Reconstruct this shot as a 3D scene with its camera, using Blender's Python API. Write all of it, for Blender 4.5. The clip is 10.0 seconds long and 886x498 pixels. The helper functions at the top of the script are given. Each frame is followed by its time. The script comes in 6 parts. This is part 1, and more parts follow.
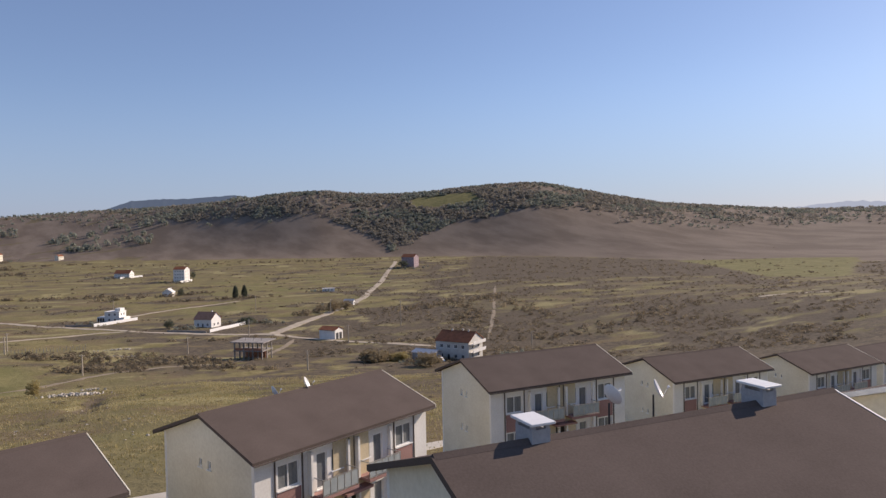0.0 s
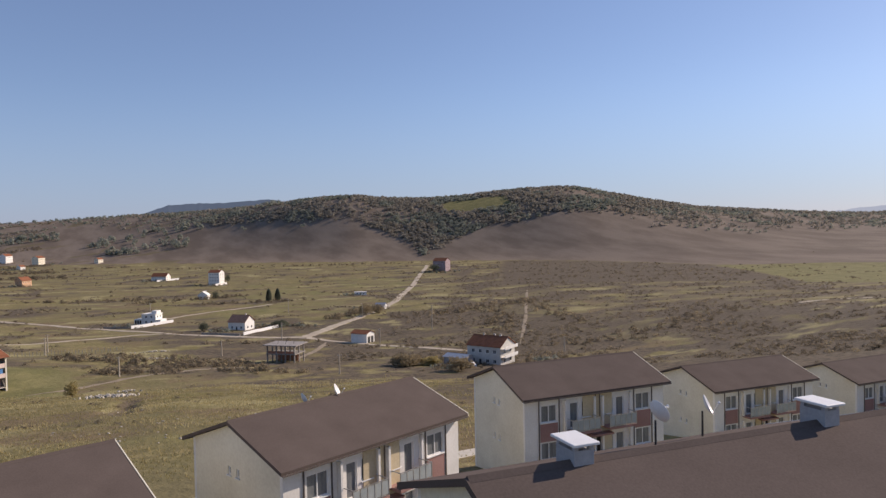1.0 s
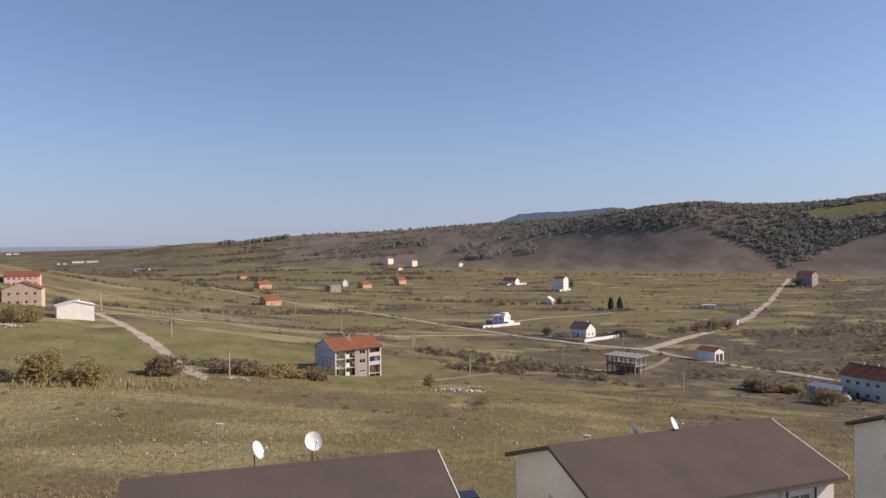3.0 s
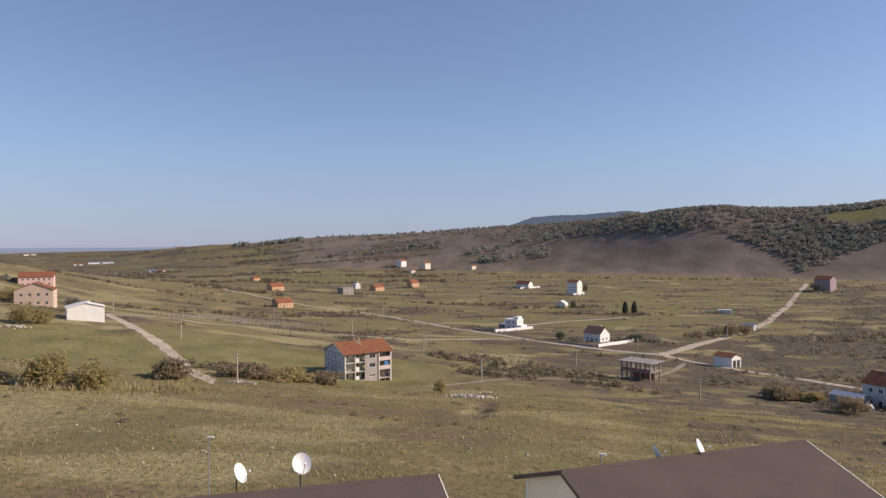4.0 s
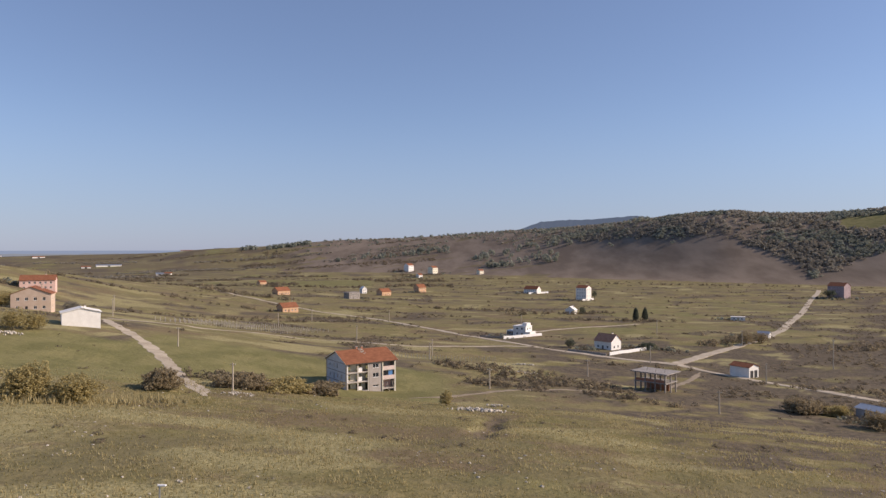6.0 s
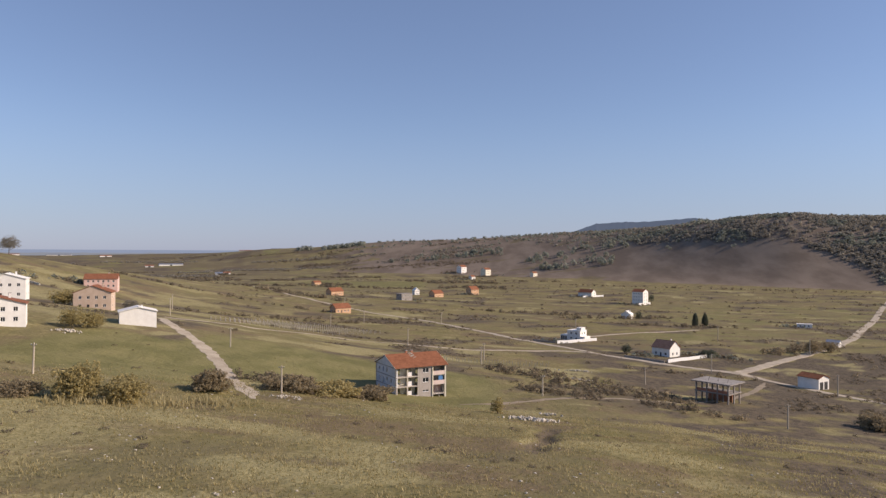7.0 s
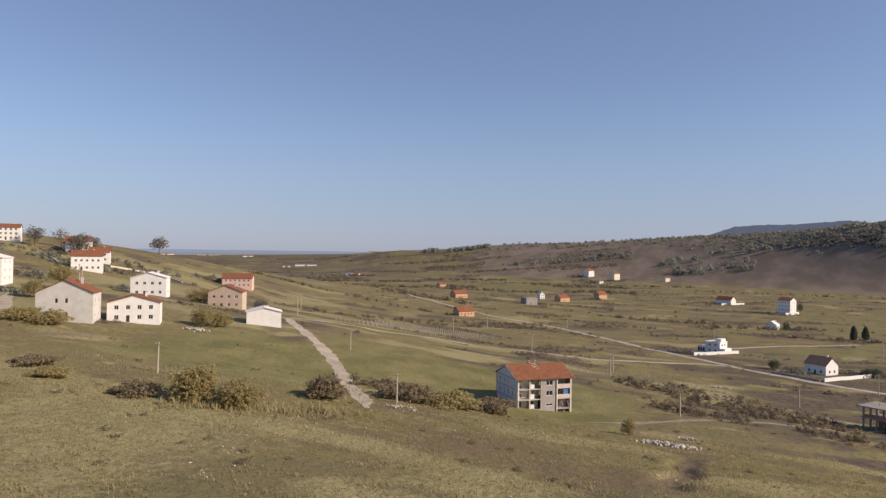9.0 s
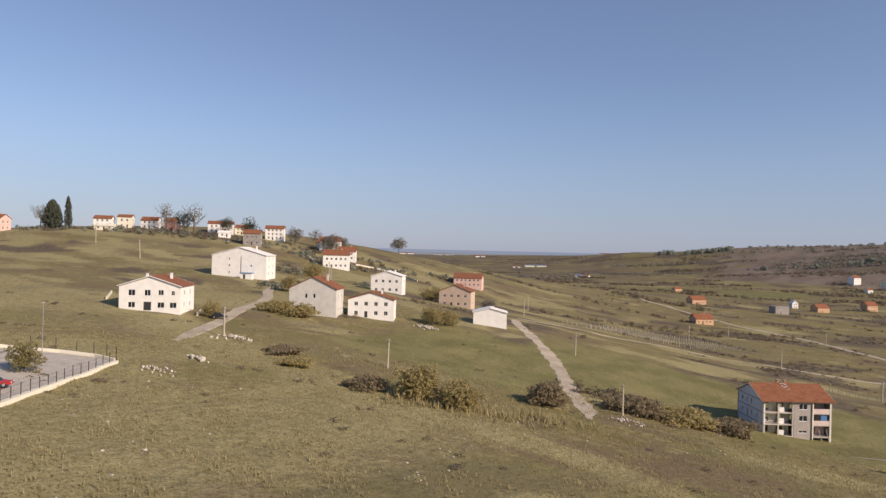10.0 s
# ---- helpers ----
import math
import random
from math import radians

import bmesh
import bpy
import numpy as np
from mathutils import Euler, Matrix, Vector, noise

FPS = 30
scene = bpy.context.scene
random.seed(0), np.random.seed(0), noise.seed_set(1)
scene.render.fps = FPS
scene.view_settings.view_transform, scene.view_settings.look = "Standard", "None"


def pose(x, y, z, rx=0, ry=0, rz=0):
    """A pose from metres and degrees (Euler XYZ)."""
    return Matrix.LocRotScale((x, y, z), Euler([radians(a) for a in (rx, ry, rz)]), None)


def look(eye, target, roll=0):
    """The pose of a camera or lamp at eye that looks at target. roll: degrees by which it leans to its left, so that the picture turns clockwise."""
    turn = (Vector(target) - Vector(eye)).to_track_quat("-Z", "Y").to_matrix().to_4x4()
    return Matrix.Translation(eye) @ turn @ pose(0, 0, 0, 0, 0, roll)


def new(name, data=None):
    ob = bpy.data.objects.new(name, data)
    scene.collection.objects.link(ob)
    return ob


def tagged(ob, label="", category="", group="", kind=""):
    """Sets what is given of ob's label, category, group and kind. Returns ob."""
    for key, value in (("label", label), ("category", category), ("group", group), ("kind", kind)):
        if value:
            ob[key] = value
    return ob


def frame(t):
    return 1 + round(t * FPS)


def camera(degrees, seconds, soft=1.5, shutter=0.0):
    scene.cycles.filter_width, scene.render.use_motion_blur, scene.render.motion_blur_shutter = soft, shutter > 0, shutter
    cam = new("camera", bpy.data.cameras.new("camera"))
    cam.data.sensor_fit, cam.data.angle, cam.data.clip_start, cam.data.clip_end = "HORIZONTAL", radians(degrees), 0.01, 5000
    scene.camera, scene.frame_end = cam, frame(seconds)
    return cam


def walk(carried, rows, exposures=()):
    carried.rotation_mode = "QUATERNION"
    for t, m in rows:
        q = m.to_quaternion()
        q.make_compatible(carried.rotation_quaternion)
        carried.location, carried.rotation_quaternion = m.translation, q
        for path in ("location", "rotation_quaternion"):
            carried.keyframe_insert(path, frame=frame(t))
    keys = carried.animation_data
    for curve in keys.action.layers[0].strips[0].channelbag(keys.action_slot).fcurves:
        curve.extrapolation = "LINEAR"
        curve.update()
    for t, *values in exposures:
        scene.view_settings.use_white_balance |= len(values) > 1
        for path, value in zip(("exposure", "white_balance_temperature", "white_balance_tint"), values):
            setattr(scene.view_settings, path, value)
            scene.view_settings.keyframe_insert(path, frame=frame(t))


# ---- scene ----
from mathutils.bvhtree import BVHTree

PATH = [
    (0, (-0.00, -0.00, 40.30), (52.01, 85.34, 36.89), -1.17),
    (0.2, (0.08, 0.19, 40.30), (54.51, 84.01, 36.98), -1.17),
    (0.3, (0.12, 0.28, 40.30), (55.02, 83.80, 37.02), -1.17),
    (0.5, (0.20, 0.47, 40.29), (55.64, 83.63, 37.11), -1.16),
    (0.7, (0.33, 0.70, 40.31), (54.24, 84.87, 37.29), -1.16),
    (0.8, (0.39, 0.81, 40.32), (52.75, 85.96, 37.38), -1.15),
    (1, (0.52, 1.04, 40.33), (48.67, 88.65, 37.56), -1.15),
    (1.2, (0.71, 1.34, 40.33), (42.80, 92.01, 37.84), -1.13),
    (1.3, (0.80, 1.48, 40.32), (38.83, 93.94, 37.98), -1.12),
    (1.5, (0.99, 1.78, 40.32), (31.45, 97.00, 38.26), -1.11),
    (1.7, (1.19, 2.16, 40.32), (26.92, 98.78, 38.44), -1.06),
    (2, (1.48, 2.74, 40.33), (22.45, 100.50, 38.70), -0.98),
    (2.2, (1.68, 3.18, 40.35), (17.40, 101.93, 38.89), -0.89),
    (2.5, (1.98, 3.85, 40.37), (11.32, 103.41, 39.17), -0.77),
    (3, (2.41, 5.17, 40.36), (4.54, 105.14, 39.46), -0.57),
    (4.5, (3.19, 10.32, 40.39), (3.22, 110.32, 40.08), -0.27),
    (5, (3.30, 12.33, 40.41), (3.01, 112.33, 40.25), -0.18),
    (6.5, (3.20, 19.94, 40.68), (1.16, 119.92, 40.94), 0.12),
    (7, (3.46, 22.19, 40.87), (-4.98, 121.84, 41.20), 0.32),
    (7.5, (3.48, 24.77, 41.00), (-7.33, 124.18, 41.40), 0.39),
    (8, (3.30, 27.68, 41.04), (-11.37, 126.59, 41.52), 0.57),
    (8.5, (3.18, 30.36, 41.11), (-15.35, 128.62, 41.66), 0.67),
    (8.7, (2.95, 31.60, 41.14), (-16.82, 129.63, 41.67), 0.73),
    (9, (2.60, 33.48, 41.18), (-23.44, 130.02, 41.69), 0.81),
    (9.2, (2.62, 34.33, 41.29), (-29.46, 129.04, 41.71), 0.95),
    (9.3, (2.63, 34.75, 41.35), (-33.33, 128.07, 41.72), 1.02),
    (9.5, (2.64, 35.61, 41.46), (-40.25, 125.94, 41.74), 1.17),
    (9.7, (2.38, 36.74, 41.49), (-43.35, 125.68, 41.67), 1.27),
    (9.8, (2.24, 37.31, 41.50), (-46.85, 124.43, 41.64), 1.31),
    (10, (1.98, 38.45, 41.53), (-53.56, 121.60, 41.57), 1.41),
]

cam = camera(64.6, 10.0, soft=1.4)
walk(cam, [(t, look(eye, target, roll)) for t, eye, target, roll in PATH], [(0, 0.08, 6580, 20), (1.5, 0.05, 6580, 20), (3, 0.12, 6620, 20), (6.5, 0.12, 6700, 20), (10, 0.04, 6880, 20)])

# Clear late-autumn daylight, the sun low over the right-hand end of the valley.
SUN_BEARING, SUN_HEIGHT = 90.0, 28.5
world = bpy.data.worlds.new("sky")
scene.world = world
world.use_nodes = True
wn = world.node_tree.nodes
sky = wn.new("ShaderNodeTexSky")
sky.sky_type = "NISHITA"
sky.sun_disc = False
sky.sun_elevation, sky.sun_rotation = radians(SUN_HEIGHT), radians(SUN_BEARING)
sky.air_density, sky.dust_density, sky.ozone_density = 0.9, 0.3, 3.5
wn["Background"].inputs["Strength"].default_value = 0.116
veil = wn.new("ShaderNodeMix")
veil.data_type = "RGBA"
veil.inputs[7].default_value = (2.15, 2.9, 4.5, 1)
# the veil of haze thickens towards the horizon
way, split, band = wn.new("ShaderNodeTexCoord"), wn.new("ShaderNodeSeparateXYZ"), wn.new("ShaderNodeMapRange")
band.interpolation_type = "SMOOTHSTEP"
band.inputs["From Min"].default_value, band.inputs["From Max"].default_value = 0.0, 0.2
band.inputs["To Min"].default_value, band.inputs["To Max"].default_value = 0.66, 0.2
world.node_tree.links.new(way.outputs["Generated"], split.inputs[0])
world.node_tree.links.new(split.outputs["Z"], band.inputs["Value"])
world.node_tree.links.new(band.outputs["Result"], veil.inputs["Factor"])
world.node_tree.links.new(sky.outputs["Color"], veil.inputs[6])
world.node_tree.links.new(veil.outputs[2], wn["Background"].inputs["Color"])
sun_lamp = bpy.data.lights.new("sun", "SUN")
sun_lamp.energy, sun_lamp.angle, sun_lamp.color = 5.0, radians(0.6), (1.0, 0.88, 0.71)
sun = new("sun", sun_lamp)
b, e = radians(SUN_BEARING), radians(SUN_HEIGHT)
sun.matrix_world = look((300 * math.sin(b) * math.cos(e), 300 * math.cos(b) * math.cos(e), 300 * math.sin(e)), (0, 0, 0))
scene.view_settings.exposure = 0.0


# ---- materials ----
def surface(name, dark, light, scale=3.0, rough=0.85, bump=0.15, fine=12.0, metal=0.0, per_object=0.0, stretch=(1, 1, 1), spread=(0.35, 0.65)):
    """Two tones mixed by coarse and fine noise, with relief from the fine one."""
    m = bpy.data.materials.new(name)
    m.use_nodes = True
    n, l = m.node_tree.nodes, m.node_tree.links
    bsdf = n["Principled BSDF"]
    tex = n.new("ShaderNodeTexCoord")
    mp = n.new("ShaderNodeMapping")
    mp.inputs["Scale"].default_value = stretch
    l.new(tex.outputs["Object"], mp.inputs["Vector"])
    big, small = n.new("ShaderNodeTexNoise"), n.new("ShaderNodeTexNoise")
    for node, s, d in ((big, scale, 4), (small, scale * fine, 3)):
        node.inputs["Scale"].default_value, node.inputs["Detail"].default_value = s, d
        l.new(mp.outputs["Vector"], node.inputs["Vector"])
    add = n.new("ShaderNodeMath")
    add.operation = "MULTIPLY_ADD"
    add.inputs[1].default_value = 0.45
    l.new(small.outputs["Fac"], add.inputs[0])
    half = n.new("ShaderNodeMath")
    half.operation = "MULTIPLY"
    half.inputs[1].default_value = 0.55
    l.new(big.outputs["Fac"], half.inputs[0])
    l.new(half.outputs[0], add.inputs[2])
    ramp = n.new("ShaderNodeValToRGB")
    ramp.color_ramp.elements[0].position, ramp.color_ramp.elements[1].position = spread
    ramp.color_ramp.elements[0].color, ramp.color_ramp.elements[1].color = (*dark, 1), (*light, 1)
    l.new(add.outputs[0], ramp.inputs["Fac"])
    colour = ramp.outputs["Color"]
    if per_object:
        info, hsv, mr = n.new("ShaderNodeObjectInfo"), n.new("ShaderNodeHueSaturation"), n.new("ShaderNodeMapRange")
        mr.inputs["To Min"].default_value, mr.inputs["To Max"].default_value = 1 - per_object, 1 + per_object
        l.new(info.outputs["Random"], mr.inputs["Value"])
        l.new(mr.outputs["Result"], hsv.inputs["Value"])
        l.new(colour, hsv.inputs["Color"])
        colour = hsv.outputs["Color"]
    l.new(colour, bsdf.inputs["Base Color"])
    bsdf.inputs["Roughness"].default_value, bsdf.inputs["Metallic"].default_value = rough, metal
    if bump:
        bn = n.new("ShaderNodeBump")
        bn.inputs["Strength"].default_value, bn.inputs["Distance"].default_value = bump, 0.05
        l.new(add.outputs[0], bn.inputs["Height"])
        l.new(bn.outputs["Normal"], bsdf.inputs["Normal"])
    return m


def foliage(name, dark, light, patch=0.02):
    """Leaves: each clump takes its own tone, and stands of them drift in hue."""
    m = bpy.data.materials.new(name)
    m.use_nodes = True
    n, l = m.node_tree.nodes, m.node_tree.links
    bsdf, geo, tex, noise_node = n["Principled BSDF"], n.new("ShaderNodeNewGeometry"), n.new("ShaderNodeTexCoord"), n.new("ShaderNodeTexNoise")
    noise_node.inputs["Scale"].default_value = patch
    l.new(tex.outputs["Object"], noise_node.inputs["Vector"])
    add, ramp = n.new("ShaderNodeMath"), n.new("ShaderNodeValToRGB")
    add.operation = "MULTIPLY_ADD"
    add.inputs[1].default_value = 0.5
    l.new(geo.outputs["Random Per Island"], add.inputs[0])
    half = n.new("ShaderNodeMath")
    half.operation = "MULTIPLY"
    half.inputs[1].default_value = 0.6
    l.new(noise_node.outputs["Fac"], half.inputs[0])
    l.new(half.outputs[0], add.inputs[2])
    ramp.color_ramp.elements[0].position, ramp.color_ramp.elements[1].position = 0.2, 0.85
    ramp.color_ramp.elements[0].color, ramp.color_ramp.elements[1].color = (*dark, 1), (*light, 1)
    l.new(add.outputs[0], ramp.inputs["Fac"])
    l.new(ramp.outputs["Color"], bsdf.inputs["Base Color"])
    bsdf.inputs["Roughness"].default_value = 0.9
    bsdf.inputs["Specular IOR Level"].default_value = 0.15
    # thin leaves let light through
    thin, both = n.new("ShaderNodeBsdfTranslucent"), n.new("ShaderNodeMixShader")
    both.inputs["Fac"].default_value = 0.5
    l.new(ramp.outputs["Color"], thin.inputs["Color"])
    l.new(bsdf.outputs["BSDF"], both.inputs[1])
    l.new(thin.outputs["BSDF"], both.inputs[2])
    l.new(both.outputs["Shader"], n["Material Output"].inputs["Surface"])
    return m


WHITE = surface("white render", (0.72, 0.7, 0.65), (0.84, 0.825, 0.78), 0.6, bump=0.05)
CREAM = surface("cream render", (0.66, 0.61, 0.48), (0.79, 0.745, 0.61), 0.5, bump=0.05)
OCHRE = surface("ochre render", (0.52, 0.43, 0.275), (0.65, 0.55, 0.37), 0.5, bump=0.05)
BRICKRED = surface("brick-red render", (0.28, 0.155, 0.135), (0.38, 0.225, 0.2), 0.7, bump=0.05)
GREY = surface("grey render", (0.3, 0.3, 0.31), (0.42, 0.42, 0.42), 0.6, bump=0.06)
PALEGREY = surface("pale grey render", (0.5, 0.485, 0.44), (0.64, 0.62, 0.565), 0.6, bump=0.06)
BEIGE = surface("beige render", (0.42, 0.36, 0.29), (0.55, 0.48, 0.4), 0.6, bump=0.06)
PINK = surface("pink render", (0.64, 0.42, 0.36), (0.75, 0.53, 0.46), 0.5, bump=0.05)
BROWNWALL = surface("brown render", (0.48, 0.36, 0.27), (0.6, 0.47, 0.37), 0.5, bump=0.05)
ORANGE = surface("orange render", (0.5, 0.3, 0.17), (0.62, 0.4, 0.25), 0.4, bump=0.05)
MAUVE = surface("mauve render", (0.3, 0.22, 0.23), (0.42, 0.32, 0.33), 0.4, bump=0.05)
TILE = surface("terracotta tile", (0.18, 0.072, 0.039), (0.3, 0.127, 0.07), 0.8, bump=0.4, fine=9)
ORANGETILE = surface("sun-bleached orange tile", (0.32, 0.15, 0.085), (0.46, 0.24, 0.15), 0.8, bump=0.4, fine=9)
SHINGLE = surface("brown bitumen shingle", (0.09, 0.071, 0.061), (0.143, 0.113, 0.098), 0.5, rough=1.0, bump=0.12, fine=30, spread=(0.25, 0.75))
TILE.node_tree.nodes["Principled BSDF"].inputs["Specular IOR Level"].default_value = 0.12
SHINGLE.node_tree.nodes["Principled BSDF"].inputs["Specular IOR Level"].default_value = 0.08
CONCRETE = surface("raw concrete", (0.2, 0.18, 0.16), (0.36, 0.33, 0.3), 0.8, bump=0.2)
BRICK = surface("hollow brick", (0.33, 0.14, 0.08), (0.47, 0.23, 0.14), 1.5, bump=0.3)
METAL = surface("galvanised metal", (0.4, 0.41, 0.42), (0.6, 0.6, 0.6), 2.0, rough=0.4, metal=0.8, bump=0.05)
DARKMETAL = surface("dark painted metal", (0.02, 0.02, 0.022), (0.05, 0.05, 0.05), 2.0, rough=0.5, bump=0.05)
PLASTIC = surface("white plastic", (0.7, 0.7, 0.68), (0.82, 0.82, 0.8), 2.0, rough=0.45, bump=0.02)
POLEWOOD = surface("weathered pole", (0.33, 0.285, 0.225), (0.5, 0.44, 0.35), 2.0, stretch=(4, 4, 0.4))
TRACK = surface("chalky gravel track", (0.3, 0.245, 0.175), (0.5, 0.43, 0.325), 0.25, bump=0.3, fine=10)
STONE = surface("pale rubble", (0.34, 0.31, 0.26), (0.56, 0.515, 0.44), 1.0, bump=0.4, per_object=0.2)
BLUE = surface("blue panel", (0.05, 0.16, 0.36), (0.09, 0.25, 0.5), 1.0, rough=0.5, bump=0.03)
REDPAINT = surface("red car paint", (0.36, 0.015, 0.012), (0.46, 0.03, 0.025), 1.0, rough=0.3, bump=0.0)
BLACKPAINT = surface("dark car paint", (0.012, 0.013, 0.016), (0.03, 0.03, 0.035), 1.0, rough=0.3, bump=0.0)
RUBBER = surface("rubber", (0.012, 0.012, 0.012), (0.025, 0.025, 0.025), 4.0)
BARK = surface("bark", (0.06, 0.045, 0.032), (0.14, 0.11, 0.085), 2.0, stretch=(3, 3, 0.5))
LEAF_DARK = foliage("evergreen leaves", (0.095, 0.112, 0.082), (0.165, 0.178, 0.13))
# Next two hill-wood tones are paled and greyed to put distance haze in.
LEAF_OAK = foliage("haze-paled oak leaves", (0.195, 0.212, 0.175), (0.315, 0.328, 0.265))
LEAF_WOOD = foliage("haze-paled autumn wood leaves", (0.225, 0.212, 0.178), (0.355, 0.325, 0.265), 0.012)
LEAF_SCRUB = foliage("scrub twigs", (0.25, 0.205, 0.13), (0.42, 0.345, 0.22), 0.02)
LEAF_THICKET = foliage("thicket twigs", (0.15, 0.125, 0.088), (0.265, 0.218, 0.15), 0.02)
LEAF_OLIVE = foliage("yellowing leaves", (0.31, 0.26, 0.125), (0.55, 0.46, 0.22), 0.3)
LEAF_GRASS = foliage("green grass", (0.235, 0.208, 0.09), (0.4, 0.345, 0.155), 0.05)
GRASS_DRY = foliage("dry grass", (0.33, 0.28, 0.145), (0.58, 0.495, 0.275), 0.05)
PIPEBROWN = surface("brown painted metal", (0.07, 0.055, 0.048), (0.13, 0.105, 0.09), 2.0, rough=0.6, bump=0.05)
LEAF_YELLOW = foliage("yellow garden leaves", (0.3, 0.28, 0.05), (0.55, 0.5, 0.1), 0.3)
CURTAINED = surface("curtained window", (0.1, 0.115, 0.125), (0.26, 0.27, 0.27), 1.2, rough=0.12, bump=0.0, stretch=(3, 3, 0.3))
GLASS = bpy.data.materials.new("window glass")
GLASS.use_nodes = True
GLASS.node_tree.nodes["Principled BSDF"].inputs["Base Color"].default_value = (0.02, 0.024, 0.03, 1)
GLASS.node_tree.nodes["Principled BSDF"].inputs["Roughness"].default_value = 0.08


# ---- mesh helpers ----
def box(bm, x0, x1, y0, y1, z0, z1):
    v = [bm.verts.new(p) for p in ((x0, y0, z0), (x1, y0, z0), (x1, y1, z0), (x0, y1, z0), (x0, y0, z1), (x1, y0, z1), (x1, y1, z1), (x0, y1, z1))]
    for f in ((0, 3, 2, 1), (4, 5, 6, 7), (0, 1, 5, 4), (1, 2, 6, 5), (2, 3, 7, 6), (3, 0, 4, 7)):
        bm.faces.new([v[i] for i in f])
    return v


def prism(bm, outline, axis, a, b):
    """A closed outline of (u, v) drawn out along an axis from a to b."""
    put = {"x": lambda u, v, w: (w, u, v), "y": lambda u, v, w: (u, w, v), "z": lambda u, v, w: (u, v, w)}[axis]
    lo, hi = ([bm.verts.new(put(u, v, w)) for u, v in outline] for w in (a, b))
    n = len(outline)
    bm.faces.new(lo)
    bm.faces.new(hi[::-1])
    for i in range(n):
        bm.faces.new((lo[i], hi[i], hi[(i + 1) % n], lo[(i + 1) % n]))


def tube(bm, p, q, r0, r1, sides=8):
    p, q = Vector(p), Vector(q)
    turn = (q - p).to_track_quat("Z", "Y").to_matrix()
    rings = []
    for c, r in ((p, r0), (q, r1)):
        rings.append([bm.verts.new(c + turn @ Vector((r * math.cos(2 * math.pi * i / sides), r * math.sin(2 * math.pi * i / sides), 0))) for i in range(sides)])
    for i in range(sides):
        j = (i + 1) % sides
        bm.faces.new((rings[0][i], rings[0][j], rings[1][j], rings[1][i]))
    bm.faces.new(rings[0][::-1])
    bm.faces.new(rings[1])


def mesh_of(name, bm, material):
    bmesh.ops.recalc_face_normals(bm, faces=bm.faces)
    me = bpy.data.meshes.new(name)
    bm.to_mesh(me)
    bm.free()
    me.materials.append(material)
    return me


def part(name, bm, material, parent, label=""):
    ob = new(name, mesh_of(name, bm, material))
    ob.parent = parent
    if label:
        ob["label"] = label
    return ob


def thing(name, m, label, category, group=""):
    ob = new(name)
    ob.empty_display_size = 0.5
    ob.matrix_world = m
    return tagged(ob, label, category, group)


def leafage(name, points, material, seed, leaves=22, leaf=0.5):
    """Sprays of small leaves round points of (x, y, z, radius, height), in one mesh."""
    rng = np.random.default_rng(seed)
    pts = np.repeat(np.array(points, float), leaves, axis=0)
    n = len(pts)
    out = rng.normal(size=(n, 3))
    out /= np.linalg.norm(out, axis=1, keepdims=True)
    mid = out * (0.35 + 0.65 * rng.random((n, 1)) ** 0.5)
    u = rng.normal(size=(n, 3))
    u -= 0.75 * (u * out).sum(1, keepdims=True) * out
    u /= np.linalg.norm(u, axis=1, keepdims=True)
    v = np.cross(out, u)
    size = leaf * (0.6 + 0.7 * rng.random((n, 1)))
    tri = np.stack([mid + u * size, mid - 0.5 * u * size + 0.8 * v * size, mid - 0.5 * u * size - 0.8 * v * size], 1)
    tri *= pts[:, None, [3, 3, 4]]
    tri += pts[:, None, :3]
    me = bpy.data.meshes.new(name)
    me.from_pydata(tri.reshape(-1, 3).tolist(), [], np.arange(3 * n).reshape(-1, 3).tolist())
    me.materials.append(material)
    return me


def cluster(name, points, size, material, seed):
    """Many small faceted clumps in one mesh: points of (x, y, z, radius, height)."""
    rng = np.random.default_rng(seed)
    base = bmesh.new()
    bmesh.ops.create_icosphere(base, subdivisions=1, radius=1.0)
    shape = np.array([v.co for v in base.verts])
    base.verts.ensure_lookup_table()
    faces = np.array([[v.index for v in f.verts] for f in base.faces])
    base.free()
    pts = np.array(points, float)
    n, k = len(pts), len(shape)
    jit = 1 + size * (rng.random((n, k, 1)) - 0.5)
    co = shape[None] * jit
    turn = rng.random(n) * 6.283
    c, s = np.cos(turn)[:, None], np.sin(turn)[:, None]
    x, y = co[..., 0] * c - co[..., 1] * s, co[..., 0] * s + co[..., 1] * c
    out = np.stack([x * pts[:, 3:4] + pts[:, 0:1], y * pts[:, 3:4] + pts[:, 1:2], co[..., 2] * pts[:, 4:5] + pts[:, 2:3]], -1)
    me = bpy.data.meshes.new(name)
    me.from_pydata(out.reshape(-1, 3).tolist(), [], (faces[None] + (np.arange(n) * k)[:, None, None]).reshape(-1, 3).tolist())
    me.materials.append(material)
    return me

# ---- the land ----

def smooth(a, b, v):
    """0 below a, 1 above b, eased between."""
    k = min(1.0, max(0.0, (v - a) / (b - a)))
    return k * k * (3 - 2 * k)


